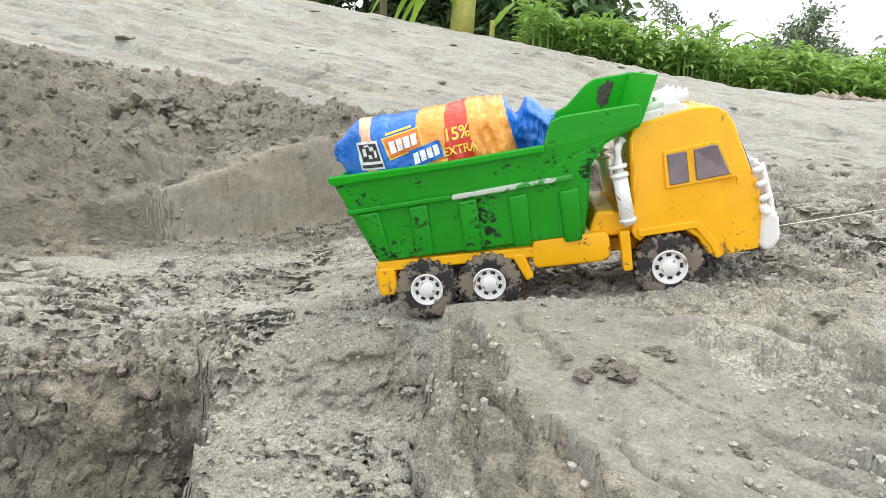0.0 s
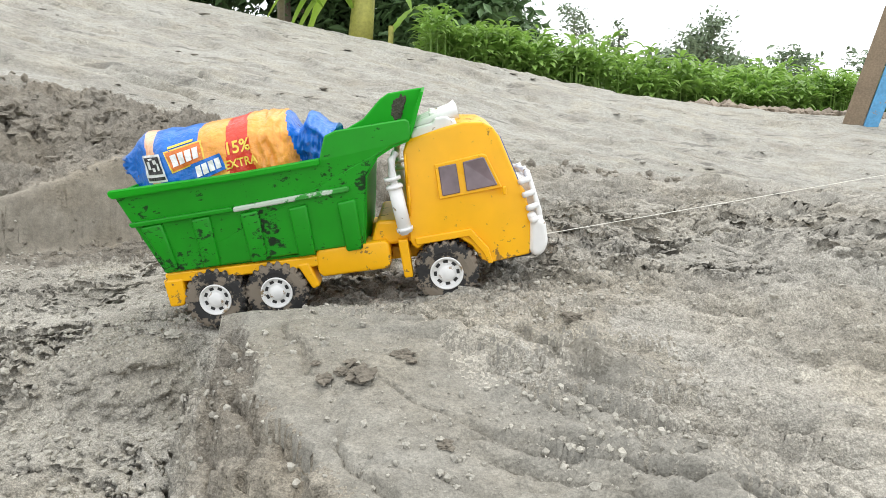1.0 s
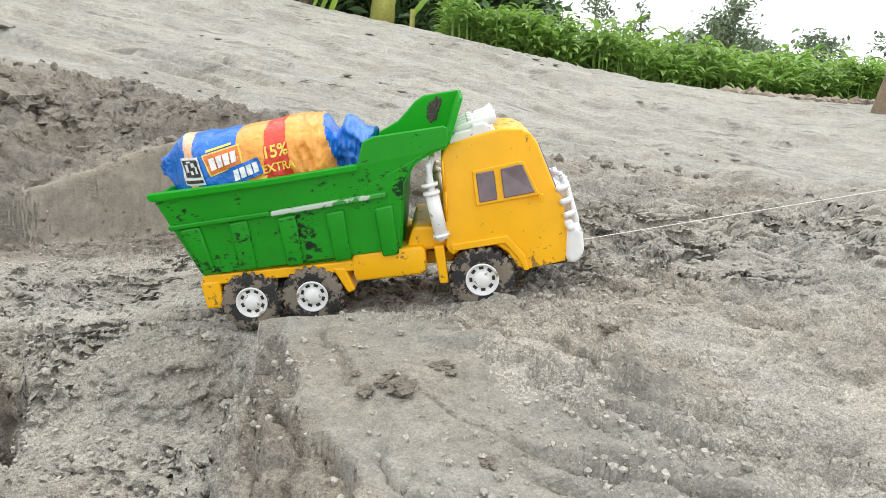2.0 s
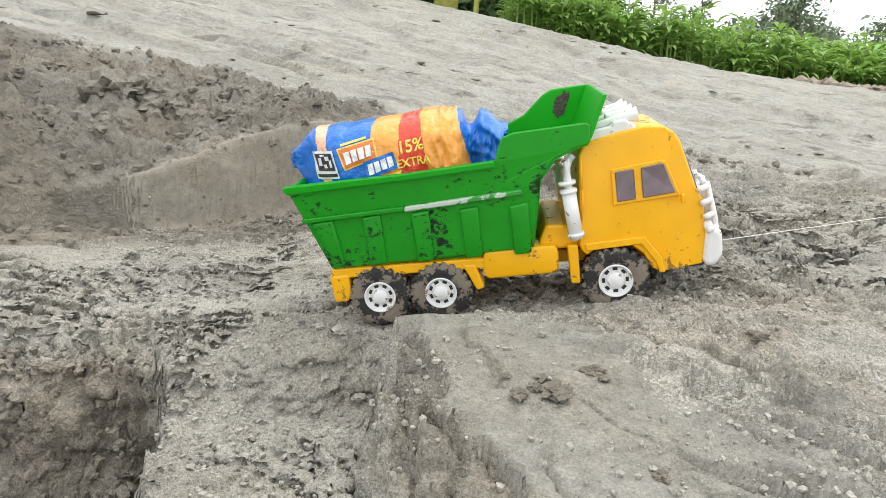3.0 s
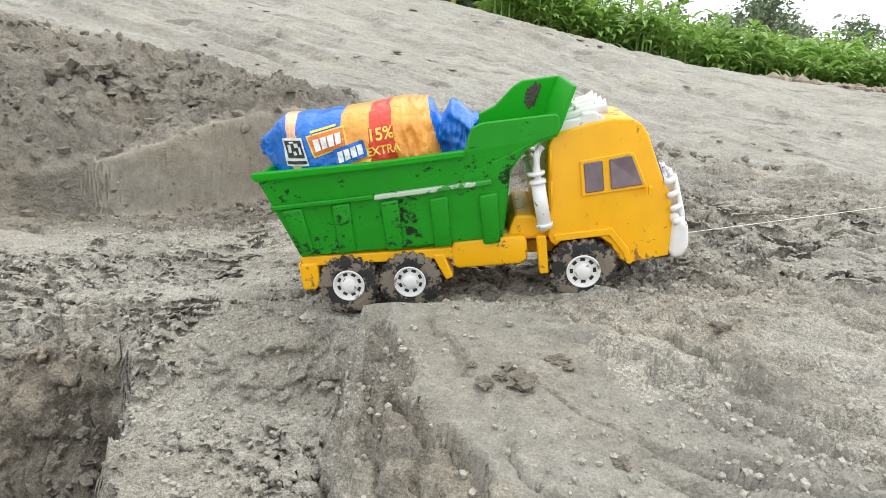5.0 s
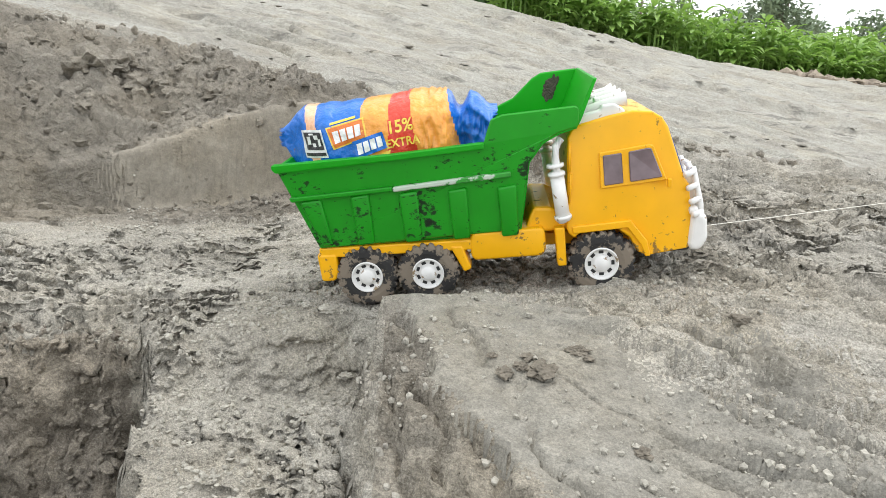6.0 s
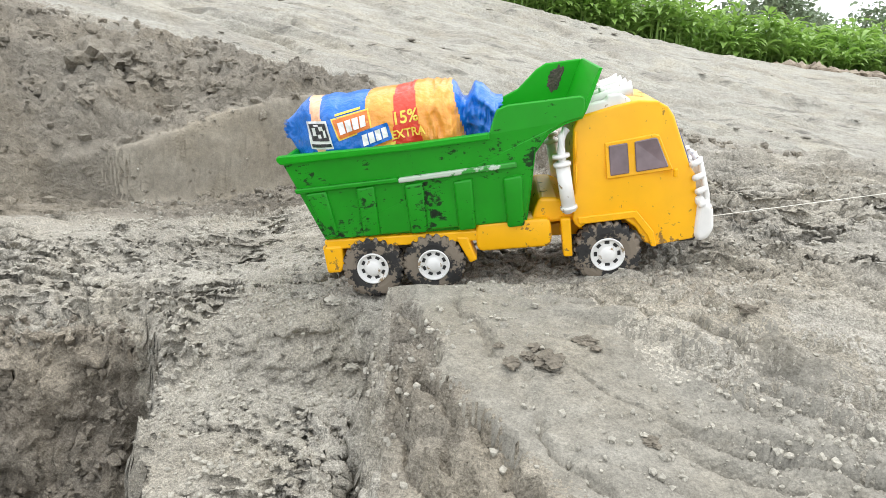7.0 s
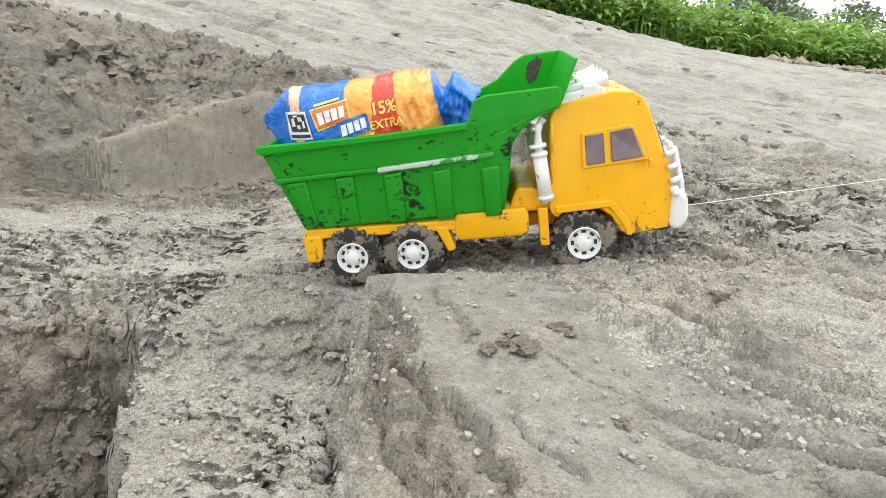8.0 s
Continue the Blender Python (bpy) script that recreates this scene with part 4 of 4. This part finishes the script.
for k, (x, y, r) in enumerate(named):
    r = r * (0.62 if y < 0.66 else 0.8)
    ob = part("soil_clod", clod_mesh(k * 3.7, r, 0.45 if y < 0.66 else 0.7), DARK_CLOD if y < 0.66 and x > 0.05 else CLOD if y < 1.1 else SUBSOIL)
    ob.matrix_world = pose(x, y, ground_at(x, y) + r * 0.2, 0, 0, rng.uniform(0, 360))
    tagged(ob, "dark damp crumbled clod of soil on the silt", "soil clod", "soil clods on the ground")


def scatter(name, count, spot, low, high, mat, seed, power=4, flatten=1.0):
    """Many small crumbs as one mesh."""
    rng = np.random.default_rng(seed)
    base = bmesh.new()
    bmesh.ops.create_icosphere(base, subdivisions=1, radius=1)
    bv = np.array([v.co[:] for v in base.verts])
    bf = np.array([[v.index for v in f.verts] for f in base.faces])
    base.free()
    x, y = spot(rng, count)
    ok = np.isfinite(x)
    x, y = x[ok], y[ok]
    z = land(x, y) + relief(x, y)
    r = low + (high - low) * rng.random(len(x)) ** power
    jit = 1 + 0.9 * (rng.random((len(x), len(bv))) - 0.5)
    stretch = (0.7 + 0.6 * rng.random((len(x), 1, 3))) * np.array([1, 1, flatten])
    v = bv[None] * jit[..., None] * stretch * r[:, None, None] + np.stack([x, y, z + 0.3 * r], -1)[:, None]
    f = (bf[None] + (np.arange(len(x)) * len(bv))[:, None, None]).reshape(-1, 3)
    me = bpy.data.meshes.new(name)
    me.from_pydata(v.reshape(-1, 3), [], f.tolist())
    me.materials.append(mat)
    return new(name, me)


def near_spots(rng, n):
    x, y = rng.uniform(-0.45, 0.75, n), rng.uniform(0.34, 1.25, n)
    d = fbm(x * 6, y * 10, 31, 3) + 0.7 * ((x < 0) & (y < 0.72)) + 0.4 * ((x > 0.1) & (np.abs(y - 0.85) < 0.12)) + 0.05 * ((x > 0.02) & (y < 0.6))
    d = d - 9 * ((x < -0.18 - 0.3 * np.clip(y - 0.47, -0.1, 0.4)) & (y < 0.68))
    keep = rng.random(n) < np.clip(0.15 + 0.8 * d, np.where(d < -5, 0, 0.05), 1)
    return np.where(keep, x, np.nan), y


def bank_spots(rng, n):
    x, y = rng.uniform(-1.1, 0.75, n), rng.uniform(1.1, 1.75, n)
    keep = (bank_mask(x, y) > 0.3) | (np.abs(y - 1.4 - 0.35 * np.minimum(x, 0)) < 0.07)
    return np.where(keep, x, np.nan), y


tagged(scatter("soil_crumbs", 60000, near_spots, 0.0005, 0.0032, CLOD, 3, 4.0), "loose grey soil crumbs strewn over the silt", "soil crumbs", kind="stuff")
def pit_spots(rng, n):
    x, y = rng.uniform(-0.6, -0.17, n), rng.uniform(0.3, 0.7, n)
    keep = x < -0.2 - 0.3 * np.clip(y - 0.47, -0.1, 0.4)
    return np.where(keep, x, np.nan), y


tagged(scatter("pit_crumbs", 6000, pit_spots, 0.001, 0.007, PITSOIL, 8), "dark damp crumbs heaped on the pit floor", "soil crumbs", kind="stuff")
tagged(scatter("bank_crumbs", 3500, bank_spots, 0.002, 0.011, SUBSOIL, 4), "loose brown crumbs fallen from the broken bank", "soil crumbs", kind="stuff")


def slope_spots(rng, n):
    x, y = rng.uniform(-1.6, 3.2, n), rng.uniform(1.75, 4.6, n)
    return np.where(fbm(x * 1.6 + y, y * 3.0, 67, 3) > 0.12, x, np.nan), y


FLAKE = material("dark_silt_flake", (0.27, 0.25, 0.21), 0.95, vary=0.35, scale=20, fine=300, bump=0.7)
tagged(scatter("silt_flakes", 420, slope_spots, 0.004, 0.03, FLAKE, 21, 2.5, 0.2), "thin dark flakes of silt lying on the pale slope", "silt flakes", kind="stuff")


def field_edge_spots(rng, n):
    x = rng.uniform(2.5, 5.4, n)
    return x, 4.95 + 0.25 * rng.random(n)


EARTH = material("brown_field_earth", (0.29, 0.24, 0.185), 0.95, vary=0.4, scale=14, fine=200, bump=0.8)
tagged(scatter("field_edge_earth", 900, field_edge_spots, 0.008, 0.045, EARTH, 31, 1.8, 0.7), "brown tilled earth heaped along the crop's edge", "earth", kind="stuff")


# ---- the crop field behind the crest ----
def leaf_mesh(spots, length, width, droop, seed, per, rise, mat, name, segs=4):
    """Plants as stems with arching pointed leaves, in one mesh."""
    rng = random.Random(seed)
    verts, faces = [], []
    for x, y, z, h in spots:
        for k in range(per):
            a = rng.uniform(0, math.tau)
            up = h * (0.2 + 0.8 * rng.random() ** 0.45)
            ln, wd = length * rng.uniform(0.6, 1.25), width * rng.uniform(0.7, 1.3)
            px, py, pz = x + 0.03 * math.cos(a), y + 0.03 * math.sin(a), z + up
            c, s = math.cos(a), math.sin(a)
            n0 = len(verts)
            lift = rise * rng.uniform(0.4, 1.3)
            for i in range(segs + 1):
                t = i / segs
                rr = ln * t
                hh = lift * ln * t - droop * ln * t * t
                w = wd * math.sin(math.pi * (0.12 + 0.88 * t)) * 0.5
                bx, by, bz = px + c * rr, py + s * rr, pz + hh
                verts.append((bx - s * w, by + c * w, bz + 0.25 * w))
                verts.append((bx, by, bz - 0.15 * w))
                verts.append((bx + s * w, by - c * w, bz + 0.25 * w))
            for i in range(segs):
                q = n0 + 3 * i
                faces.append((q, q + 1, q + 4, q + 3))
                faces.append((q + 1, q + 2, q + 5, q + 4))
        n0 = len(verts)
        for dx, dy in ((0.008, 0), (-0.004, 0.007), (-0.004, -0.007)):
            verts.append((x + dx, y + dy, z))
            verts.append((x + dx * 0.5, y + dy * 0.5, z + h))
        for k in range(3):
            a, b = n0 + 2 * k, n0 + 2 * ((k + 1) % 3)
            faces.append((a, b, b + 1, a + 1))
    me = bpy.data.meshes.new(name)
    me.from_pydata(verts, [], faces)
    me.materials.append(mat)
    return new(name, me)


rng = random.Random(11)
spots = []
for i in range(2400):
    y = 5.35 + 4.2 * rng.random() ** 1.3
    x = rng.uniform(0.1 * y + 0.05, 1.0 * y + 0.6)
    spots.append((x, y, float(land(x, y)) - 0.02, (0.2 + 0.28 * rng.random() ** 1.6) * (0.75 if y < 5.6 else 1) * (1.12 if x < 2.2 else 1)))
crop = tagged(leaf_mesh(spots, 0.115, 0.042, 0.7, 12, 13, 0.9, LEAF, "crop_field", 3), "dense leafy green crop growing behind the bare slope", "crop", kind="stuff")


# ---- trees and the banana plant ----
def big_leaf(base, heading, length, width, rise, droop, mat, parent, name="leaf"):
    bm = bmesh.new()
    c, s = math.cos(heading), math.sin(heading)
    rows = []
    n = 12
    for i in range(n + 1):
        t = i / n
        w = width * 0.5 * (math.sin(math.pi * min(1, 0.06 + t * 0.94)) ** 0.6)
        p = Vector(base) + Vector((c * length * t, s * length * t, rise * length * t - droop * length * t * t))
        tear = 0.85 + 0.15 * math.sin(i * 2.4)
        rows.append([bm.verts.new(p + Vector((-s * w * k * tear, c * w * k * tear, 0.35 * w * abs(k)))) for k in (-1, -0.5, 0, 0.5, 1)])
    for a, b in zip(rows, rows[1:]):
        for k in range(4):
            bm.faces.new((a[k], a[k + 1], b[k + 1], b[k]))
    return part(name, bm, mat, parent, smooth=True)


def banana(x, y, height, lean, seed):
    rng = random.Random(seed)
    holder = tagged(new("banana_plant"), "young banana plant with broad bright green leaves", "banana plant")
    z = float(land(x, y)) - 0.05
    path = [(x + lean * t, y, z + height * t) for t in (0, 0.3, 0.6, 0.8, 1.0)]
    part("trunk", tube(path, 0.085, 12, taper=[1.2, 1.05, 0.95, 0.85, 0.6]), STALK, holder, smooth=True)
    top = path[-1]
    for k in range(9):
        big_leaf((top[0], top[1], top[2] - 0.25 * rng.random()), rng.uniform(0, math.tau), rng.uniform(0.8, 1.3), 0.26, rng.uniform(0.5, 1.1), rng.uniform(0.8, 1.3), BANANA, holder)
    return holder, path


plant, path = banana(0.13, 5.9, 1.25, 0.12, 3)
gz = float(land(0.16, 5.9))
for h, dx, ln, hd, ri, dr, wd in ((0.5, -0.05, 0.55, 3.0, 0.2, 1.3, 0.2), (0.6, -0.12, 0.5, 3.5, -0.2, 1.0, 0.22), (0.42, -0.02, 0.5, 2.6, 0.9, 1.6, 0.18), (0.7, -0.25, 0.5, 3.3, -0.5, 0.6, 0.24),
                                  (0.3, -0.08, 0.55, 3.9, 1.4, 1.0, 0.14), (0.3, -0.3, 0.5, 3.4, 1.2, 0.6, 0.16), (0.62, 0.05, 0.4, 5.6, 0.5, 1.4, 0.18)):
    big_leaf((0.16 + dx, 5.85, gz + h), hd, ln, wd, ri, dr, BANANA, plant)
sprout = tagged(new("banana_sprout"), "small banana sprout with one upright leaf", "banana plant")
part("trunk", tube([(0.36, 5.7, float(land(0.36, 5.7)) - 0.05), (0.37, 5.7, float(land(0.36, 5.7)) + 0.2)], 0.02), STALK, sprout)
big_leaf((0.36, 5.7, float(land(0.36, 5.7)) + 0.12), 0.5, 0.22, 0.13, 1.2, 0.2, BANANA, sprout)
pole = tagged(part("bare_pole", tube([(-0.46, 5.9, float(land(-0.46, 5.9)) - 0.05), (-0.44, 5.9, 1.6), (-0.43, 5.92, 3.0)], 0.028, 10), BARK), "thin bare brown tree pole behind the slope", "pole")


def tree(x, y, height, spread, trunk, leaves, size, seed, low=0.35, lean=0.0, label="leafy green tree far behind the crop field", leafage=HAZY):
    rng = random.Random(seed)
    holder = tagged(new("tree"), label, "tree", "trees behind the field")
    z = float(land(x, y)) - 0.1
    bm = tube([(x, y, z), (x + 0.3 * lean, y, z + height * 0.35), (x + lean * 0.7, y, z + height * 0.7), (x + lean, y, z + height * 0.95)], trunk, 8, taper=[1.2, 0.9, 0.6, 0.25])
    tips = []
    for k in range(9):
        t = rng.uniform(low * 0.8, 0.9)
        a = rng.uniform(0, math.tau)
        r = spread * rng.uniform(0.4, 0.95) * (1 - 0.55 * max(0, t - 0.5))
        root = Vector((x + lean * t, y, z + height * t))
        tip = root + Vector((r * math.cos(a), r * math.sin(a), height * rng.uniform(0.04, 0.2)))
        tube([root, root.lerp(tip, 0.5) + Vector((0, 0, 0.03 * height)), tip], trunk * 0.35, 6, bm, [1, 0.7, 0.3])
        tips.append(tip)
    tips.append(Vector((x + lean, y, z + height * 0.95)))
    part("trunk", bm, BARK, holder)
    verts, faces = [], []
    for k in range(leaves):
        c = rng.choice(tips)
        g = spread * 0.36
        p = c + Vector((rng.gauss(0, g), rng.gauss(0, g), rng.gauss(0, g * 0.7)))
        if rng.random() < 0.3:
            continue
        q = Euler((rng.uniform(-1, 1), rng.uniform(-1, 1), rng.uniform(0, 6.3))).to_matrix()
        s = size * rng.uniform(0.6, 1.4)
        n0 = len(verts)
        for vx, vy, vz in ((-1, 0, 0), (0, -0.45, 0.1), (1, 0, -0.15), (0, 0.45, 0.1)):
            verts.append(p + q @ Vector((vx * s, vy * s, vz * s)))
        faces += [(n0, n0 + 1, n0 + 2), (n0, n0 + 2, n0 + 3)]
    me = bpy.data.meshes.new("crown")
    me.from_pydata(verts, [], faces)
    me.materials.append(leafage)
    crown = new("crown", me)
    crown.parent = holder
    return holder


# dark trees close behind the banana plant
for k, (x, y, h, s) in enumerate([(-3.0, 11, 3.4, 1.0), (-1.9, 11.5, 3.6, 1.1), (-0.9, 11, 3.2, 1.0), (0.2, 12.5, 3.6, 1.1), (1.1, 12, 3.0, 0.95), (1.9, 12.5, 2.5, 0.8), (-4.2, 11, 3.6, 1.2)]):
    tree(x, y, h, s, 0.09, 12000, 0.11, 20 + k, 0.08, label="dark dense tree behind the banana plant", leafage=TREE)
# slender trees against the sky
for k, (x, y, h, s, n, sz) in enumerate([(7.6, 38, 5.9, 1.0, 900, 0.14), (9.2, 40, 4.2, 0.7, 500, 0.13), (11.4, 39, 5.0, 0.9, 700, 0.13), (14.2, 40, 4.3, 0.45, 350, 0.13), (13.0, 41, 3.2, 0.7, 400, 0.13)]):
    tree(x, y, h, s, 0.07, n, sz, 40 + k, 0.5, label="slender haze-paled tree standing against the sky")
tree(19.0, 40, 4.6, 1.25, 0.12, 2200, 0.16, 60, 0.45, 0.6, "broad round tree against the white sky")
for k in range(16):
    tree(16 + 2.6 * k + rng.uniform(-0.8, 0.8), 55 + rng.uniform(-4, 4), rng.uniform(2.6, 3.8), 1.6, 0.12, 700, 0.26, 70 + k, 0.2, label="low distant tree on the horizon")

# ---- the leaning painted post ----
post = tagged(new("painted_post"), "leaning weathered board post with a faded blue face", "post")
pz = float(land(3.5, 4.65))
part("board", block(-0.05, 0.07, -0.02, 0.02, -0.1, 0.78, 0.006), WOOD, post, "bare weathered wooden board")
part("blue_face", block(0.074, 0.16, -0.03, 0.015, -0.1, 0.76, 0.005), BLUE_PAINT, post, "faded blue painted board")
post.matrix_world = pose(3.42, 4.65, pz, 0, 12, -30)
